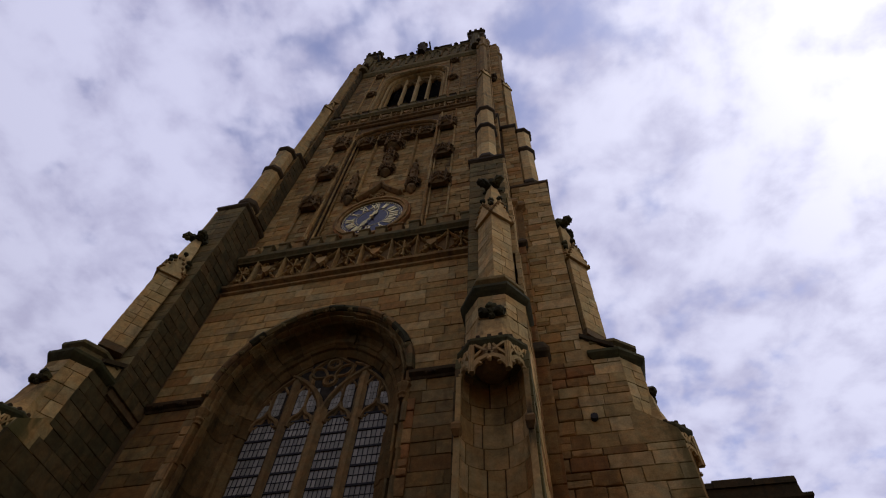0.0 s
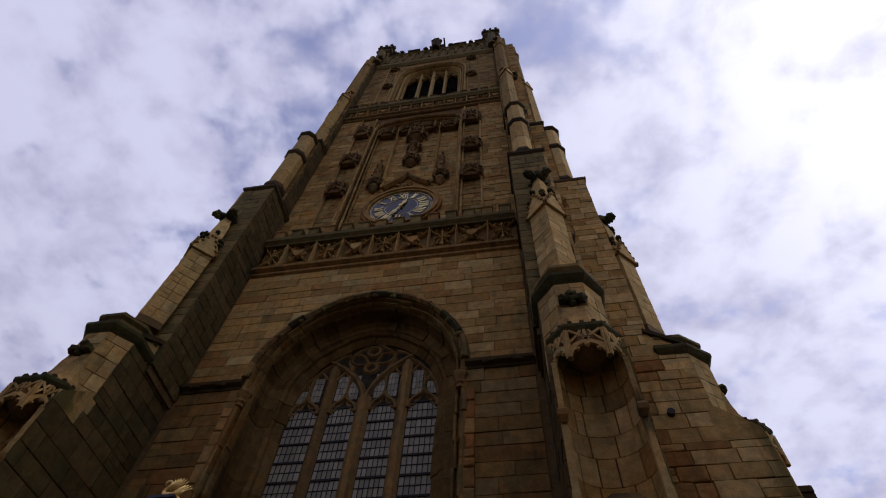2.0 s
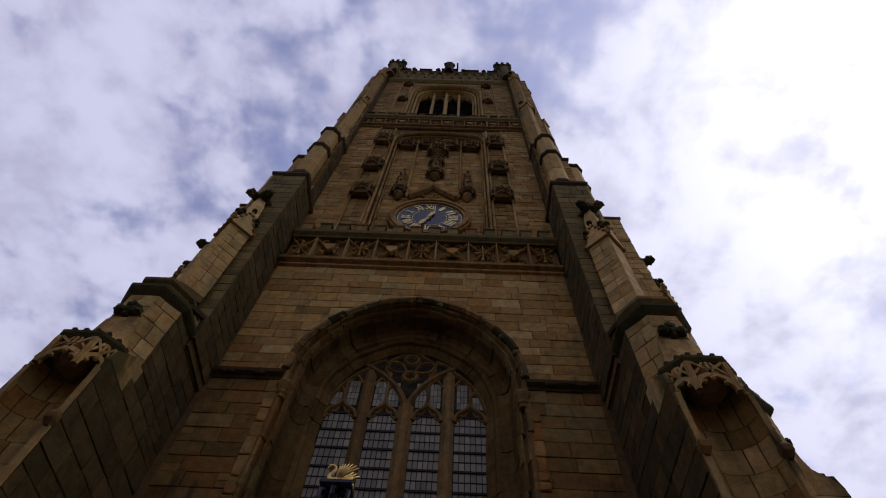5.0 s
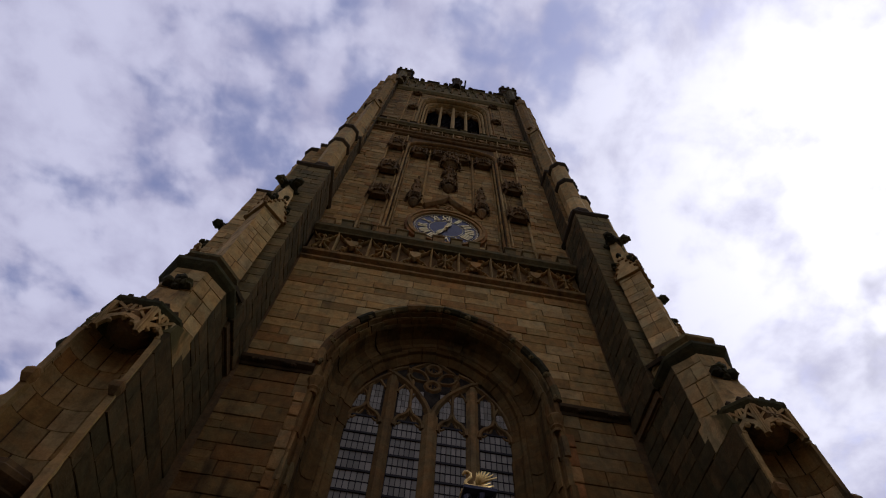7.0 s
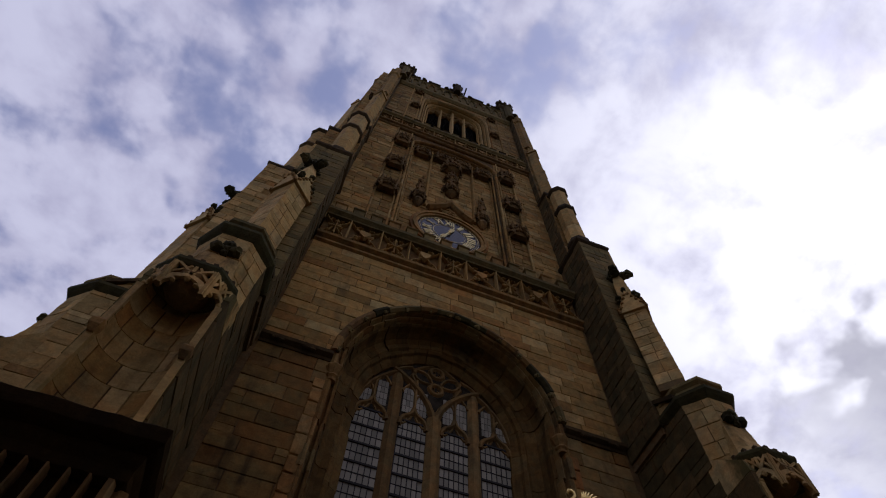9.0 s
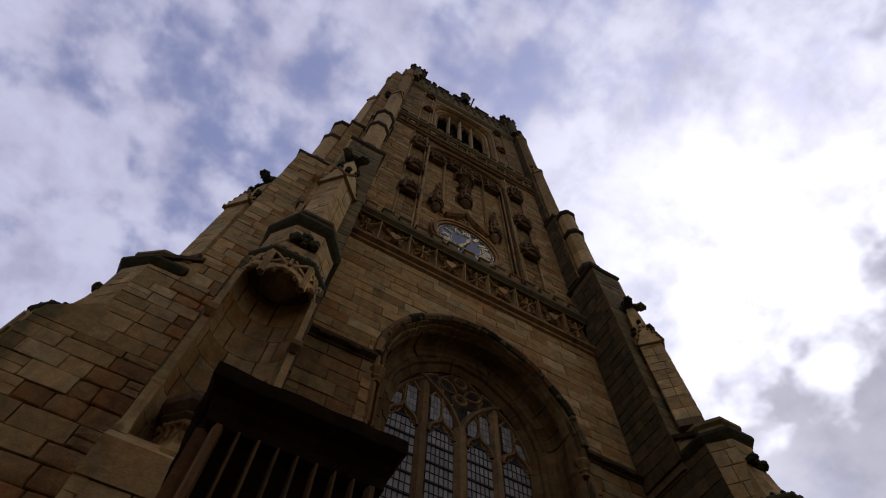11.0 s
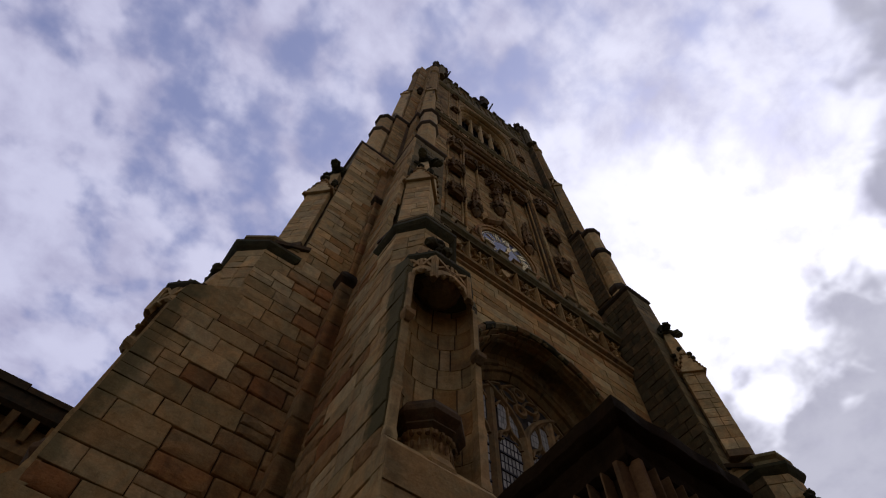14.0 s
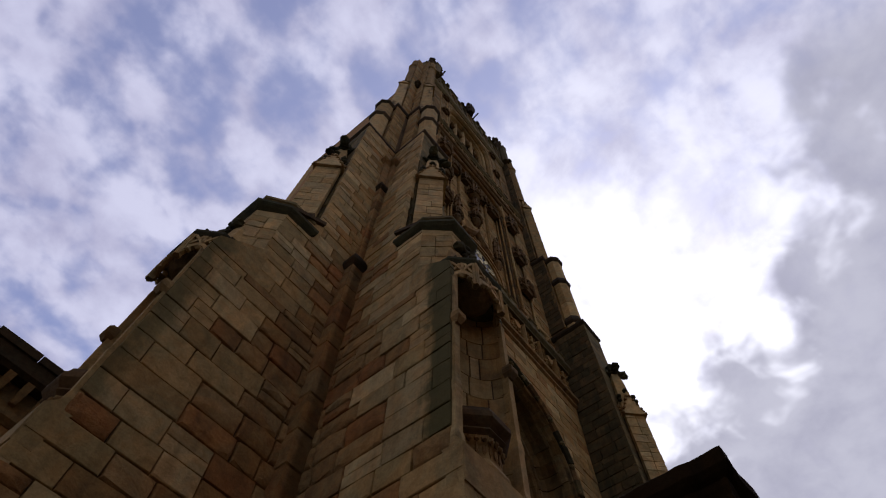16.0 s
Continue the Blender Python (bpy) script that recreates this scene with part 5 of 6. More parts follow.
        if L > 0.3:
            mid = L / 2
            bar(bm, [(0.0, 8.02), (mid * 0.35, 8.20), (mid, 8.30), (L - mid * 0.35, 8.20), (L, 8.02)], 0.08, -0.045, 0.04)
            for s in (1, -1):
                bar(bm, [(mid, 8.32), (mid + s * mid * 0.4, 8.44), (mid + s * mid * 0.85, 8.54)], 0.045, -0.04, 0.04)
                bar(bm, [(mid + s * mid, 8.24), (mid + s * mid * 0.45, 8.42), (mid + s * mid * 0.2, 8.54)], 0.04, -0.03, 0.03)
            bar(bm, [(mid, 8.30), (mid, 8.54)], 0.045, -0.05, 0.04)
            lump(bm, (mid, 0.03, 8.20), 0.055, rng)
            lump(bm, (mid * 0.45, 0.03, 8.10), 0.045, rng)
            lump(bm, (mid * 1.55, 0.03, 8.10), 0.045, rng)
        bmesh.ops.transform(bm, matrix=frame_m, verts=bm.verts)
        part("canopy_tracery", bm, pale_mat, cp)
        k = max(1, int(L / 0.15))
        for i in range(k):
            p = a + t * L * (i + 0.5) / k
            bm = bmesh.new()
            loft(bm, [(ngon(p.x, p.y, 0.048, 4, 0.785), 8.68), (ngon(p.x, p.y, 0.048, 4, 0.785), 8.765), (ngon(p.x, p.y, 0.03, 4, 0.785), 8.785)])
            part("canopy_merlon", bm, sooty_mat, cp)
    # concave stone roof of the canopy, with a leaf against the shaft
    neck = P((X0 + 0.30, 1.90), (X0 + 0.30, 2.04), (X0 + 0.44, 2.10), (W - 0.44, 2.10), (W - 0.30, 2.04), (W - 0.30, 1.90))
    blend = lambda k: [(p[0] * (1 - k) + q[0] * k, p[1] * (1 - k) + q[1] * k) for p, q in zip(can, neck)]
    bm = bmesh.new()
    loft(bm, [(blend(0.05), 8.74), (blend(0.40), 8.84), (blend(0.70), 9.02), (blend(0.90), 9.30), (blend(1.0), 9.62)])
    part("canopy_roof", bm, stained_mat, cp)
    bm = bmesh.new()
    for dx, dz, r in ((0, 0.0, 0.09), (-0.15, -0.01, 0.115), (0.15, -0.01, 0.115), (0, 0.13, 0.11), (0, -0.12, 0.07)):
        lump(bm, (XM + dx, -2.10, 9.84 + dz), r, rng, (1, 1, 0.9), 2)
    part("fleuron", bm, finial_mat, b, "dark carved leaf finial")
    # weathered cap, in two steps
    cap = P((X0, 1.10), (X0, 1.62), (X0 + 0.32, 2.06), (W - 0.32, 2.06), (W, 1.62), (W, 1.10))
    bm = bmesh.new()
    loft(bm, [(offset_poly(cap, -0.02), cap_z - 0.06), (offset_poly(cap, 0.05), cap_z + 0.02), (offset_poly(cap, 0.10), cap_z + 0.10), (offset_poly(cap, 0.10), cap_z + 0.18), (offset_poly(cap, -0.05), cap_z + 0.30)])
    part("weathered_cap", bm, finial_mat, b, "black weathered cap stone")
    bm = bmesh.new()
    loft(bm, [(offset_poly(cap, -0.05), cap_z + 0.29), (offset_poly(cap, -0.06), cap_z + 0.40), (offset_poly(cap, 0.01), cap_z + 0.47), (offset_poly(cap, 0.01), cap_z + 0.55), (offset_poly(cap, -0.12), cap_z + 0.66), (offset_poly(cap, -0.30), cap_z + 0.80)])
    part("weathered_cap", bm, moss_mat, b, "black weathered cap stone")
    # sloping slab that leads from the middle stage down to the cap
    for name, prof, xa, xb, mat in (("slope_core", ((0.90, 10.44), (0.90, 11.16), (1.50, 10.72), (1.50, 10.44)), X0 + 0.01, W - 0.01, pale_mat),
                                    ("slope_slab", ((0.92, 11.17), (0.92, 11.29), (1.58, 10.84), (1.58, 10.72)), X0 - 0.05, W + 0.06, sooty_mat)):
        bm = bmesh.new()
        ends = [[bm.verts.new((x, -d, z)) for d, z in prof] for x in (xa, xb)]
        bm.faces.new(ends[0])
        bm.faces.new(ends[1][::-1])
        for i in range(4):
            j = (i + 1) % 4
            bm.faces.new((ends[0][i], ends[0][j], ends[1][j], ends[1][i]))
        part(name, bm, mat, b)
    # middle stage and its diamond pinnacle
    MX = 0.24
    mid = P((MX, back), (MX, 1.02), (WM, 1.02), (WM, back))
    bm = bmesh.new()
    loft(bm, [(offset_poly(mid, -0.05), 10.3), (offset_poly(mid, -0.05), 19.5)])
    part("middle_body", bm, mortar_mat, b)
    PD = 1.14
    dia = lambda r: [(XM - r, -PD), (XM, -PD - r), (XM + r, -PD), (XM, -PD + r)]
    bm = bmesh.new()
    loft(bm, [(dia(0.42), 11.5), (dia(0.40), 14.8)])
    part("pinnacle_core", bm, mortar_mat, b)
    pinnacle_head(b, XM, -PD, 14.7, 0.46, 2.75, rng)
    bm = bmesh.new()
    loft(bm, [(offset_poly(mid, 0.0), 19.35), (offset_poly(mid, 0.07), 19.44), (offset_poly(mid, 0.07), 19.56), (offset_poly(mid, -0.12), 19.75), (offset_poly(mid, -0.35), 20.4)])
    part("ledge", bm, sooty_mat, b, "dark weathered ledge")
    # upper stage: eight-sided shaft with rings on a slim body
    up = P((0.36, back), (0.36, 0.26), (1.30, 0.26), (1.30, back))
    bm = bmesh.new()
    loft(bm, [(offset_poly(up, -0.05), 19.4), (offset_poly(up, -0.05), 26.0)])
    part("upper_body", bm, mortar_mat, b)
    XU = 0.84
    o8 = lambda r, d=0.48: ngon(XU, -d, r, 8, math.pi / 8)
    for z0, z1 in ((19.7, 21.6), (21.6, 23.4), (23.4, 25.5)):
        bm = bmesh.new()
        loft(bm, [(o8(0.37), z0), (o8(0.37), z1 - 0.02)])
        part("shaft_drum", bm, pale_mat, b)
    for z0, g in ((20.05, 0.07), (23.2, 0.09), (25.3, 0.10)):
        bm = bmesh.new()
        loft(bm, [(o8(0.37), z0), (o8(0.37 + g), z0 + 0.13), (o8(0.37 + g), z0 + 0.25), (o8(0.37), z0 + 0.5)])
        part("shaft_ring", bm, sooty_mat, b, "dark moulded ring")
    bm = bmesh.new()
    loft(bm, [(offset_poly(up, 0.0), 25.7), (offset_poly(up, 0.07), 25.82), (offset_poly(up, 0.07), 25.98), (offset_poly(up, -0.12), 26.4)])
    part("upper_ledge", bm, sooty_mat, b)
    # top stage
    tip = P((0.52, back - 0.4), (0.52, -0.06), (1.34, -0.06), (1.34, back - 0.4))
    bm = bmesh.new()
    loft(bm, [(offset_poly(tip, -0.05), 25.9), (offset_poly(tip, -0.05), 43.2)])
    part("top_body", bm, mortar_mat, b)
    d4 = lambda r, d=0.04: ngon(XU + 0.06, -d, r, 4, 0)
    bm = bmesh.new()
    loft(bm, [(d4(0.37), 26.0), (d4(0.33), 33.2)])
    part("top_shaft", bm, stained_mat, b)
    pinnacle_head(b, XU + 0.06, -0.04, 33.0, 0.35, 2.0, rng, False)
    o8t = lambda r: ngon(XU + 0.10, 0.14, r, 8, math.pi / 8)
    bm = bmesh.new()
    loft(bm, [(o8t(0.30), 34.5), (o8t(0.28), 40.6), (o8t(0.38), 40.75), (o8t(0.38), 41.0), (o8t(0.28), 41.2), (o8t(0.26), 43.4)])
    part("top_spire", bm, upper_mat, b)
    bm = bmesh.new()
    lump(bm, (0.42, 0.42, 34.5), 0.22, rng)
    lump(bm, (0.44, 0.42, 34.0), 0.15, rng)
    part("corner_boss", bm, sooty_mat, b, "dark carved corner boss")
    # small fillet in the re-entrant corner, with bracket caps
    for z0, z1, r, o in ((0.0, 10.55, 0.24, 0.06), (10.7, 15.2, 0.16, 0.12)):
        fil = [(o - r, 0.12), (o - r, -r + o), (0.12, -r + o), (0.12, 0.12)]
        z = z0
        while z < z1 - 0.01:
            h = min(rng.uniform(0.4, 0.7), z1 - z)
            bm = bmesh.new()
            loft(bm, [(offset_poly(fil, -0.02), z), (fil, z + 0.02), (offset_poly(fil, 0.004), z + h / 2), (fil, z + h - 0.02), (offset_poly(fil, -0.02), z + h)])
            part("fillet_stone", bm, rust_mat, b)
            z += h
        bm = bmesh.new()
        loft(bm, [(fil, z1 - 0.05), (offset_poly(fil, 0.07), z1 + 0.08), (offset_poly(fil, 0.07), z1 + 0.18), (offset_poly(fil, -0.05), z1 + 0.5)])
        part("fillet_cap", bm, sooty_mat, b)
    bm = bmesh.new()
    fil = [(0.08, 0.3), (0.08, -0.08), (0.3, -0.08), (0.3, 0.3)]
    loft(bm, [(fil, 15.5), (fil, 17.5), (offset_poly(fil, 0.12), 17.65), (offset_poly(fil, 0.12), 17.8), (offset_poly(fil, -0.02), 18.2)])
    part("corner_bracket", bm, carved_mat, b)
    # masonry
    ms = Masonry(b, 300, 78)
    ms.face((X0, 0.1), (X0, -2.42), 3.3, sill, rust_mat, 0.34, (0.35, 0.85), rough=0.010, quoin=pale_mat, ends=(1,), joint=0.8, deep=0.8)
    ms.face((X0, 0.1), (X0, -2.28), sill, niche_top, rust_mat, 0.31, (0.30, 0.75), rough=0.010, quoin=algae_mat, ends=(1,), joint=0.8, deep=0.95)
    ms.face((X0, 0.1), (X0, -1.64), niche_top, cap_z, rust_mat, 0.29, (0.28, 0.65), rough=0.009, quoin=pale_mat, ends=(1,), joint=0.8, deep=0.9)
    for x, z0, z1 in ((0.05, cap_z, 13.4), (0.11, 13.4, 16.4), (0.18, 16.4, 19.35)):
        ms.face((x, 0.2), (x, -1.02), z0, z1, ashlar_mat, 0.31, (0.3, 0.7), rough=0.010, quoin=pale_mat, ends=(1,), deep=0.4)
    # inward sides: damp green with their shade in the colour
    ms.face((W, -2.28), (W, 0.22), sill, niche_top, damp_shade_mat, 0.36, (0.4, 0.9), rough=0.010, quoin=damp_shade_mat, ends=(0,))
    ms.face((W, -1.64), (W, 0.22), niche_top, cap_z, damp_shade_mat, 0.34, (0.35, 0.8), rough=0.010, quoin=damp_shade_mat, ends=(0,))
    ms.face((WM, -1.02), (WM, 0.22), cap_z, 19.35, damp_shade_mat, 0.34, (0.3, 0.75), joint=1.6)
    for p0, p1 in (((X0, -1.62), (X0 + 0.34, -2.04)), ((X0 + 0.34, -2.04), (W - 0.34, -2.04)), ((W - 0.34, -2.04), (W, -1.62))):
        ms.face(p0, p1, 8.7, cap_z, pale_mat, 0.36, (0.25, 0.5), rough=0.003)
    for p0, p1 in (((XM - 0.43, -PD), (XM, -PD - 0.43)), ((XM, -PD - 0.43), (XM + 0.43, -PD))):
        ms.face(p0, p1, 11.7, 14.75, pale_mat, 0.36, (0.3, 0.6), rough=0.003)
    ms.face((X0, -2.42), (W, -2.42), 3.3, sill - 0.42, pale_mat, 0.5, (0.5, 0.9), rough=0.006)
    ms.face((X0, 0.1), (X0, -2.42), 0, 3.3, rust_mat, 0.42, (0.5, 1.1), single=False)
    ms.face((W, -2.42), (W, 0.22), 0, sill, damp_shade_mat, 0.42, (0.5, 1.1), single=False)
    ms.face((X0, -2.42), (W, -2.42), 0, 3.3, ashlar_mat, 0.5, (0.5, 0.9), single=False)
    # darker mossy tone here also stands for the shade on this front
    ms.face((MX, -1.02), (WM, -1.02), 11.2, 19.35, moss_mat, 0.34, (0.35, 0.8), single=False, rough=0.004, joint=1.6)
    ms.face((0.36, 0.3), (0.36, -0.26), 19.9, 25.7, ashlar_mat, 0.32, (0.3, 0.7), single=False, joint=1.6)
    ms.face((1.30, -0.26), (1.30, 0.42), 19.9, 25.7, damp_shade_mat, 0.32, (0.3, 0.7), single=False, joint=1.6)
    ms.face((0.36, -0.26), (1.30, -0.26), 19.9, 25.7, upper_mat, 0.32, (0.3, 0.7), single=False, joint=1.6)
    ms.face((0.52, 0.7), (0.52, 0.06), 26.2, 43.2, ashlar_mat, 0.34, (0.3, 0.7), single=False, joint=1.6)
    ms.face((1.34, 0.06), (1.34, 0.55), 26.2, 43.2, damp_shade_mat, 0.34, (0.3, 0.7), single=False, joint=1.6)
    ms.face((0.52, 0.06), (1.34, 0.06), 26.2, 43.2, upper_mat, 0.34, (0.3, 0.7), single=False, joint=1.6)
    ms.finish()
    return b


buttress = make_buttress()
YC = -0.2
buttress.matrix_basis = Matrix.Translation((-HALF, YC, 0))
copy_thing(buttress, Matrix(((-1, 0, 0, HALF), (0, 1, 0, YC), (0, 0, 1, 0), (0, 0, 0, 1))))
copy_thing(buttress, Matrix(((0, 1, 0, -HALF - 0.05), (1, 0, 0, YC), (0, 0, 1, 0), (0, 0, 0, 1))))
copy_thing(buttress, Matrix(((0, -1, 0, HALF + 0.05), (1, 0, 0, YC), (0, 0, 1, 0), (0, 0, 0, 1))))


# ---- corner turrets ----
def make_turret(x, y):
    t = thing("corner_turret", "square sandstone corner turret with dark battlemented crown", "turret", "corner turrets")
    bm = bmesh.new()
    q = rect(-0.46, 0.46, -0.46, 0.46)
    loft(bm, [(q, 42.00), (q, 45.70)])
    part("body", bm, moss_mat, t)
    bm = bmesh.new()
    loft(bm, [(q, 45.60), (offset_poly(q, 0.16), 45.90), (offset_poly(q, 0.16), 46.15), (offset_poly(q, 0.05), 46.25), (offset_poly(q, 0.05), 46.90), (offset_poly(q, 0.18), 47.00), (offset_poly(q, 0.18), 47.25), (offset_poly(q, -0.1), 47.40)])
    part("crown", bm, sooty_mat, t)
    rng = random.Random(8)
    for k in range(4):
        a = math.pi / 2 * k
        for i in (-1, 0, 1):
            c = (0.6 * math.cos(a) - 0.42 * i * math.sin(a), 0.6 * math.sin(a) + 0.42 * i * math.cos(a))
            bm = bmesh.new()
            loft(bm, [(ngon(*c, 0.14, 4, 0.785), 47.20), (ngon(*c, 0.14, 4, 0.785), 47.55), (ngon(*c, 0.06, 4, 0.785), 47.70)])
            part("merlon", bm, sooty_mat, t)
        bm = bmesh.new()
        c = (0.62 * math.cos(a), 0.62 * math.sin(a))
        loft(bm, [(ngon(*c, 0.30, 8), 41.90), (ngon(*c, 0.30, 8), 45.00), (ngon(*c, 0.36, 8), 45.10), (ngon(*c, 0.30, 8), 45.30), (ngon(*c, 0.08, 8), 45.80)])
        part("shaft", bm, moss_mat, t)
        bm = bmesh.new()
        for i in range(6):
            lump(bm, (c[0] + rng.uniform(-0.25, 0.25), c[1] + rng.uniform(-0.25, 0.25), 42.40 + rng.uniform(-0.3, 0.4)), 0.2, rng)
        part("carved_band", bm, sooty_mat, t)
    t.matrix_basis = Matrix.Translation((x, y, 0))
    return t


turret = make_turret(-4.08, 0.56)
copy_thing(turret, Matrix.Translation((4.08, 0.56, 0)))

# ---- nave behind the tower ----
nave = thing("nave", "lower church body with bracketed stone cornice and parapet", "church")
NX = 13.8
bm = bmesh.new()
box(bm, -NX, NX, 12.0, 40.0, 0, 13.4)
part("nave_wall", bm, rust_mat, nave)
bm = bmesh.new()
loft(bm, [(rect(-NX, NX, 11.95, 40), 13.1), (rect(-NX - 0.1, NX + 0.1, 11.8, 40), 13.25), (rect(-NX - 0.1, NX + 0.1, 11.8, 40), 13.45), (rect(-NX, NX, 11.98, 40), 13.5), (rect(-NX, NX, 11.98, 40), 14.3)])
part("frieze", bm, carved_mat, nave)
for k in range(46):
    x = -NX + 0.15 + k * 0.6
    if abs(x) < 5.6:
        continue
    bm = bmesh.new()
    loft(bm, [(rect(x - 0.09, x + 0.09, 11.85, 12.0), 13.7), (rect(x - 0.12, x + 0.12, 11.62, 12.0), 14.1), (rect(x - 0.12, x + 0.12, 11.55, 12.0), 14.3)])
    part("bracket", bm, carved_mat, nave)
bm = bmesh.new()
loft(bm, [(rect(-NX - 0.15, NX + 0.15, 11.6, 40), 14.3), (rect(-NX - 0.25, NX + 0.25, 11.45, 40), 14.42), (rect(-NX - 0.25, NX + 0.25, 11.45, 40), 14.55), (rect(-NX, NX, 11.7, 40), 14.7), (rect(-NX, NX, 11.7, 40), 15.1)])
part("cornice", bm, sooty_mat, nave)
for k in range(19):
    x0 = -NX + k * 2 * NX / 19
    bm = bmesh.new()
    zt = 15.36 + 0.05 * math.sin(k * 2.3)
    loft(bm, [(rect(x0 + 0.01, x0 + 2 * NX / 19 - 0.01, 11.62, 12.1), 15.1), (rect(x0 + 0.01, x0 + 2 * NX / 19 - 0.01, 11.62, 12.1), zt), (rect(x0 + 0.05, x0 + 2 * NX / 19 - 0.05, 11.72, 12.0), zt + 0.08)])
    part("coping_stone", bm, sooty_mat, nave)

# ---- unseen slab added behind the camera for house fronts opposite; shades the lower tower ----
bm = bmesh.new()
box(bm, -45, 45, -16.0, -15.0, 0, 12.5)
tagged(part("wall_6", bm, rust_mat), "plain brown house fronts across the street", "wall", kind="structure")

# ---- gate pier beside the path ----
pier = thing("gate_pier", "blackened stone gate pier with upright fins and heavy cornice", "gate pier")
PX0, PX1, PY0, PY1 = -4.82, -3.52, -4.37, -3.07
cx, cy, hs = (PX0 + PX1) / 2, (PY0 + PY1) / 2, 0.50
sq = lambda r: rect(cx - r, cx + r, cy - r, cy + r)
bm = bmesh.new()
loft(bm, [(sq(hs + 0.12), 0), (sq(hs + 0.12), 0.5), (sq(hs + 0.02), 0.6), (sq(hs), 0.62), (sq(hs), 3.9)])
# core in near black: the dark of the gaps is painted
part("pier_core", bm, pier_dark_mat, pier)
wear = random.Random(14)
CHIPS = [wear.gauss(0, 1) for _ in range(48)]


def worn_sq(r, k=0.006):
    """A square plan with chipped, uneven edges."""
    side = [-1 + i / 6 for i in range(12)]
    pts = [(u, -1) for u in side] + [(1, u) for u in side] + [(-u, 1) for u in side] + [(-1, -u) for u in side]
    return [(cx + px * (r + k * e) + k * (1 - e) * 0.3, cy + py * (r + k * e)) for (px, py), e in zip(pts, CHIPS)]


bm = bmesh.new()
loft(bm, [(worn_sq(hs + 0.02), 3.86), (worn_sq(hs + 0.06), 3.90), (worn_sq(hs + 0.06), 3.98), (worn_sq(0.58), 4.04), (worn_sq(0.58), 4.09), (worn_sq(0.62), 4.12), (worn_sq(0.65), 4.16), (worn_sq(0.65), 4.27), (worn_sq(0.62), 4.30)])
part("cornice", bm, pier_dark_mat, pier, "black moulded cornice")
RIBS = 8
for k in range(4):
    turn = Matrix.Translation((cx, cy, 0)) @ Matrix.Rotation(math.pi / 2 * k, 4, "Z")
    d = (2 * hs - 0.04) / RIBS
    for i in range(RIBS + 1):
        x = -hs + 0.02 + i * d
        bm = bmesh.new()
        w = 0.065 if i in (0, RIBS) else 0.024
        bar(bm, [(x, 0.62), (x, 3.88)], w, -hs - 0.09, -hs + 0.02, 0.5)
        bmesh.ops.transform(bm, matrix=turn, verts=bm.verts)
        part("rib", bm, pier_mat, pier)

# ---- iron post and gilded swan ----
SX, SY, SZ = -0.03, -3.72, 5.17
post = thing("iron_post", "dark blue cast-iron post with scrolled capital", "post")
bm = bmesh.new()
loft(bm, [(ngon(SX, SY, 0.2, 12), 0), (ngon(SX, SY, 0.2, 12), 0.4), (ngon(SX, SY, 0.09, 12), 0.6), (ngon(SX, SY, 0.06, 12), 4.5), (ngon(SX, SY, 0.10, 12), 4.64), (ngon(SX, SY, 0.05, 12), 4.74), (ngon(SX, SY, 0.07, 12), SZ - 0.06)])
part("shaft", bm, iron_mat, post)
bm = bmesh.new()
loft(bm, [(rect(SX - 0.11, SX + 0.11, SY - 0.11, SY + 0.11), SZ - 0.06), (rect(SX - 0.15, SX + 0.15, SY - 0.15, SY + 0.15), SZ - 0.03), (rect(SX - 0.15, SX + 0.15, SY - 0.15, SY + 0.15), SZ)])
part("cap_plate", bm, iron_mat, post)
for k in range(8):
    bm = bmesh.new()
    bar(bm, [(x, SZ - d) for x, d in ((0.05, 0.28), (0.12, 0.25), (0.18, 0.18), (0.19, 0.11), (0.15, 0.08), (0.10, 0.11), (0.09, 0.06))], 0.03, -0.02, 0.02)
    bmesh.ops.transform(bm, matrix=Matrix.Translation((SX, SY, 0)) @ Matrix.Rotation(math.pi / 4 * k, 4, "Z"), verts=bm.verts)
    part("scroll", bm, iron_mat, post)


def tube(bm, pts, radii, n=8):
    loops = []
    for i, p in enumerate(pts):
        a, b = Vector(pts[max(i - 1, 0)]), Vector(pts[min(i + 1, len(pts) - 1)])
        t = (b - a).normalized()
        u = t.cross(Vector((0, 1, 0)))
        u = u.normalized() if u.length > 1e-3 else Vector((1, 0, 0))
        v = t.cross(u)
        loops.append([bm.verts.new(Vector(p) + (u * math.cos(2 * math.pi * k / n) + v * math.sin(2 * math.pi * k / n)) * radii[i]) for k in range(n)])
    for a, b in zip(loops, loops[1:]):
        for k in range(n):
            j = (k + 1) % n
            bm.faces.new((a[k], a[j], b[j], b[k]))
    bm.faces.new(loops[0])
    bm.faces.new(loops[-1][::-1])


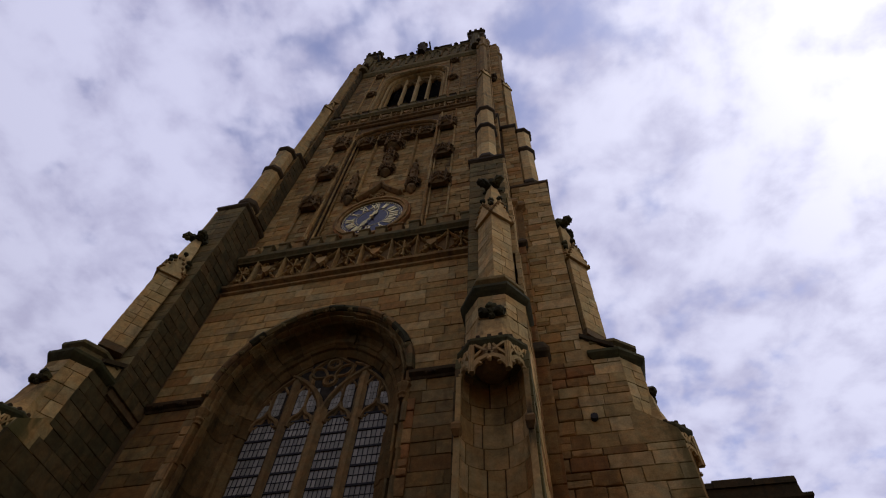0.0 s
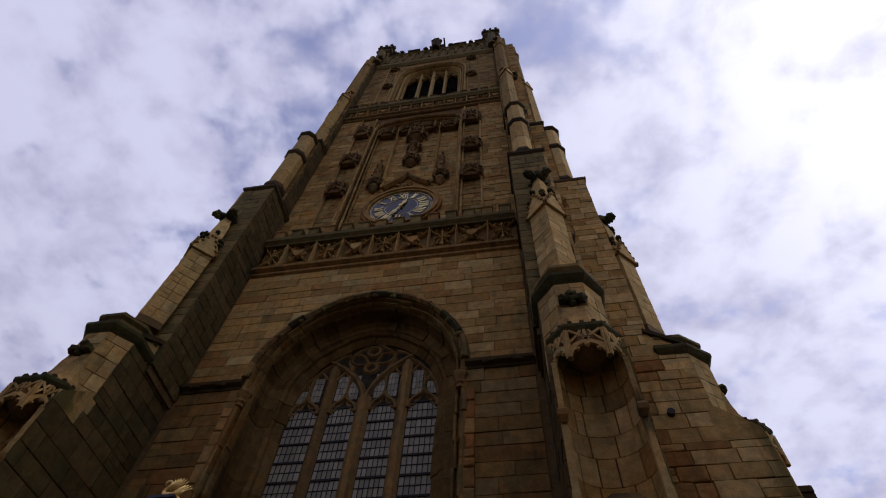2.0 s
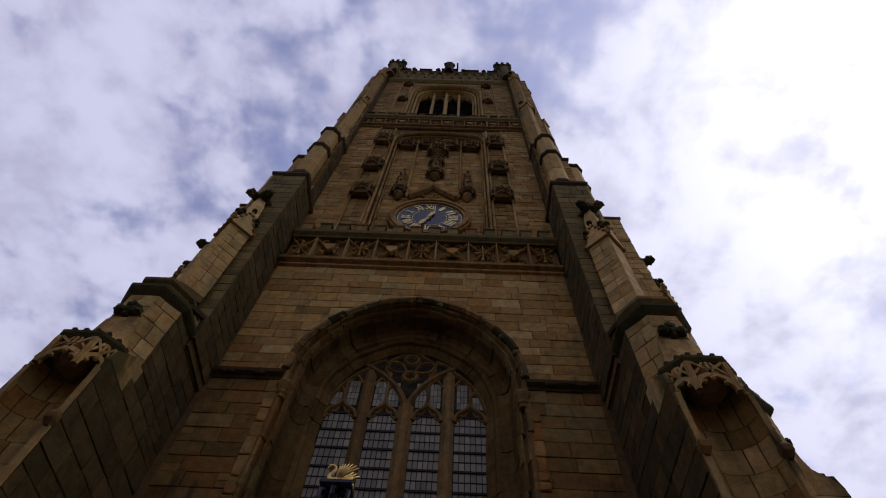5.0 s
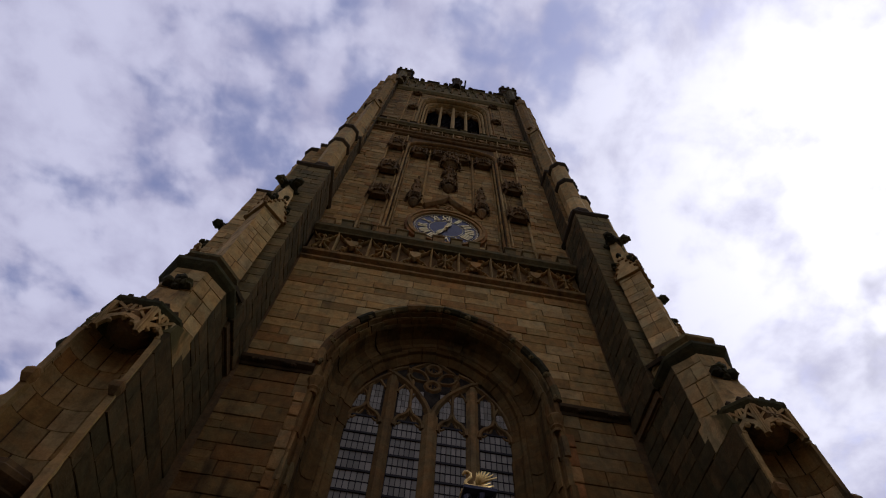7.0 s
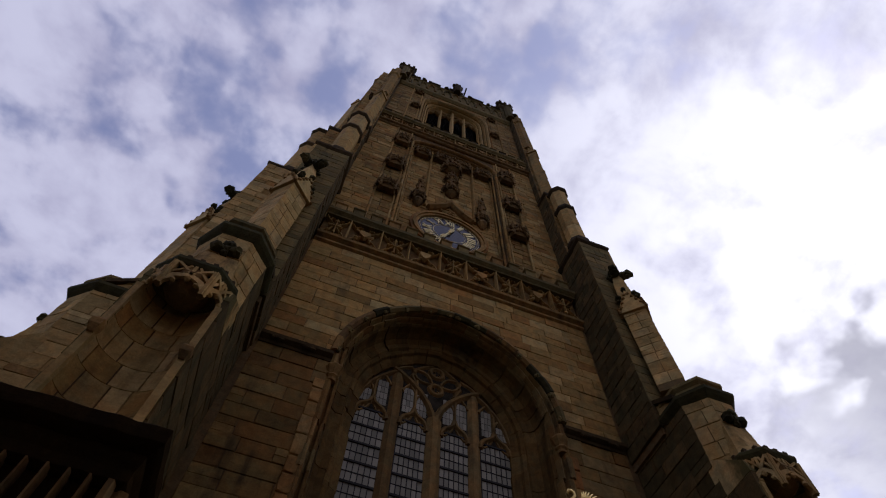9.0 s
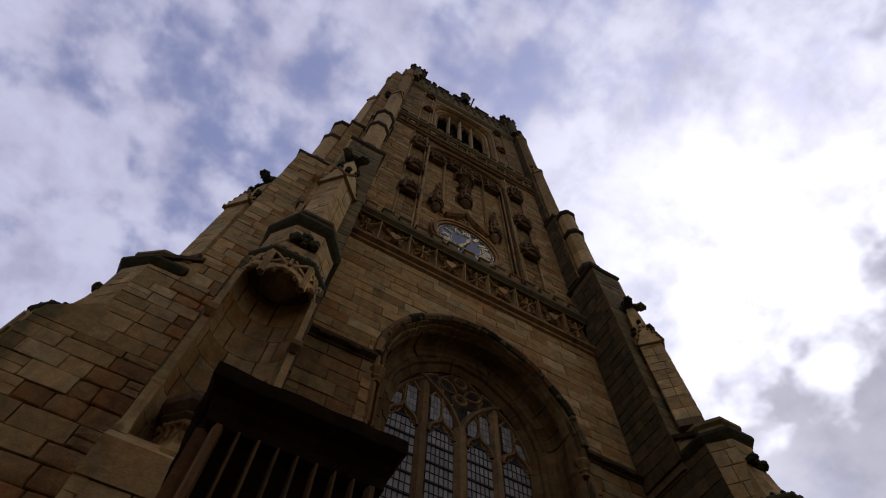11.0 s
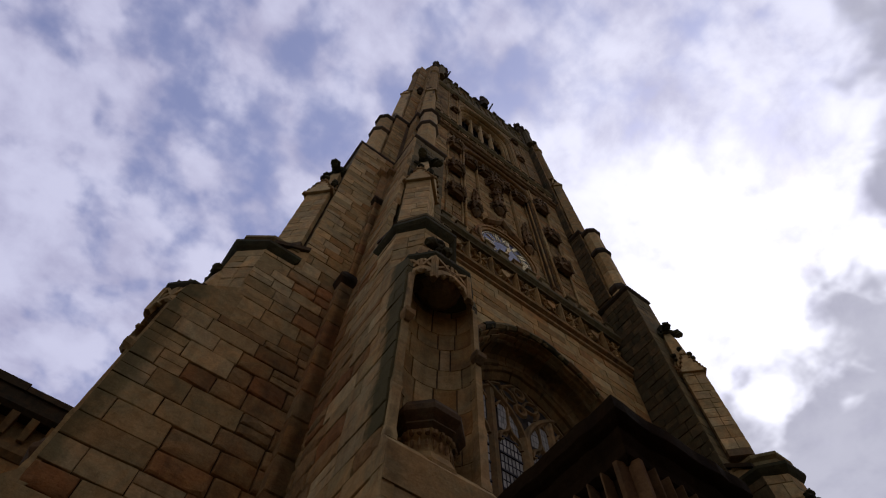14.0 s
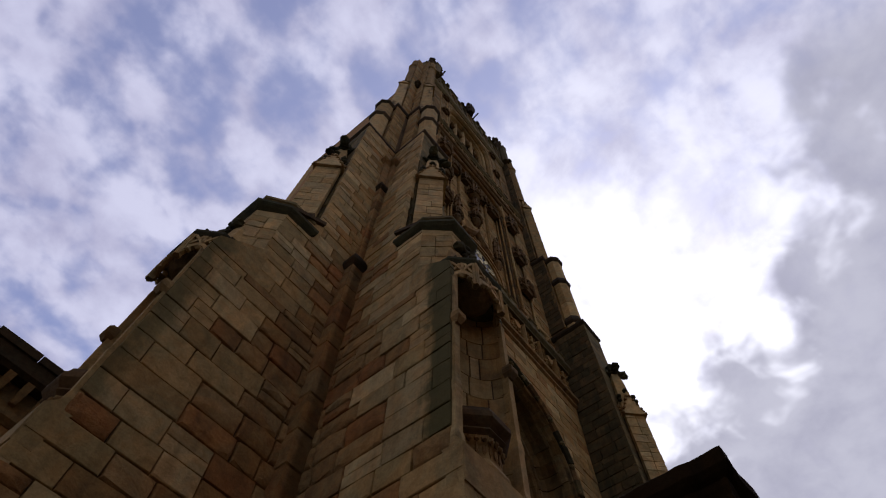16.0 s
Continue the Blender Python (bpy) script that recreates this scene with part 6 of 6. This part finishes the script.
bm = bmesh.new()
loft(bm, [(rect(-0.15, 0.15, -0.06, 0.06), 0.0), (rect(-0.15, 0.15, -0.06, 0.06), 0.018), (rect(-0.12, 0.12, -0.045, 0.045), 0.035)])
tube(bm, [(-0.075, 0, 0.085), (-0.05, 0, 0.08), (0.0, 0, 0.078), (0.05, 0, 0.085), (0.09, 0, 0.105), (0.12, 0, 0.13)], [0.012, 0.036, 0.046, 0.040, 0.022, 0.006])
# curled neck, head and bill
tube(bm, [(-0.05, 0, 0.085), (-0.085, 0, 0.095), (-0.105, 0, 0.12), (-0.10, 0, 0.15), (-0.075, 0, 0.175), (-0.055, 0, 0.20), (-0.06, 0, 0.228), (-0.085, 0, 0.243), (-0.112, 0, 0.236), (-0.125, 0, 0.214), (-0.122, 0, 0.196)], [0.030, 0.024, 0.018, 0.015, 0.014, 0.014, 0.014, 0.015, 0.018, 0.012, 0.004])
for s in (1, -1):
    # raised wings: long feathers fanning from the shoulder
    for k in range(7):
        a = radians(28 + 12 * k)
        L = 0.185 - 0.013 * k
        tube(bm, [(-0.01, s * 0.03, 0.095), (0.0 + L * 0.5 * math.cos(a), s * 0.045, 0.10 + L * 0.55 * math.sin(a)), (0.005 + L * math.cos(a), s * 0.055, 0.10 + L * math.sin(a))], [0.012, 0.013, 0.004], 6)
    tube(bm, [(-0.01, s * 0.02, 0.06), (-0.02, s * 0.022, 0.03)], [0.011, 0.013], 6)
swan = tagged(part("swan_statue", bm, gold_mat, None, "", True), "small gilded swan statue on a dark iron cap", "statue")
swan.matrix_basis = Matrix.Translation((SX, SY, SZ)) @ Matrix.Diagonal((1.05, 1.05, 1.12, 1))

# ---- small fittings ----
pipe = thing("drain_spout", "short dark drain spout in the buttress wall", "spout")
bm = bmesh.new()
loft(bm, [(ngon(0, 0, 0.07, 10), -0.12), (ngon(0, 0, 0.07, 10), 0.10)])
bmesh.ops.transform(bm, matrix=Matrix.Translation((6.41, -0.16, 8.93)) @ Matrix.Rotation(radians(90), 4, "X"), verts=bm.verts)
part("pipe", bm, black_mat, pipe)
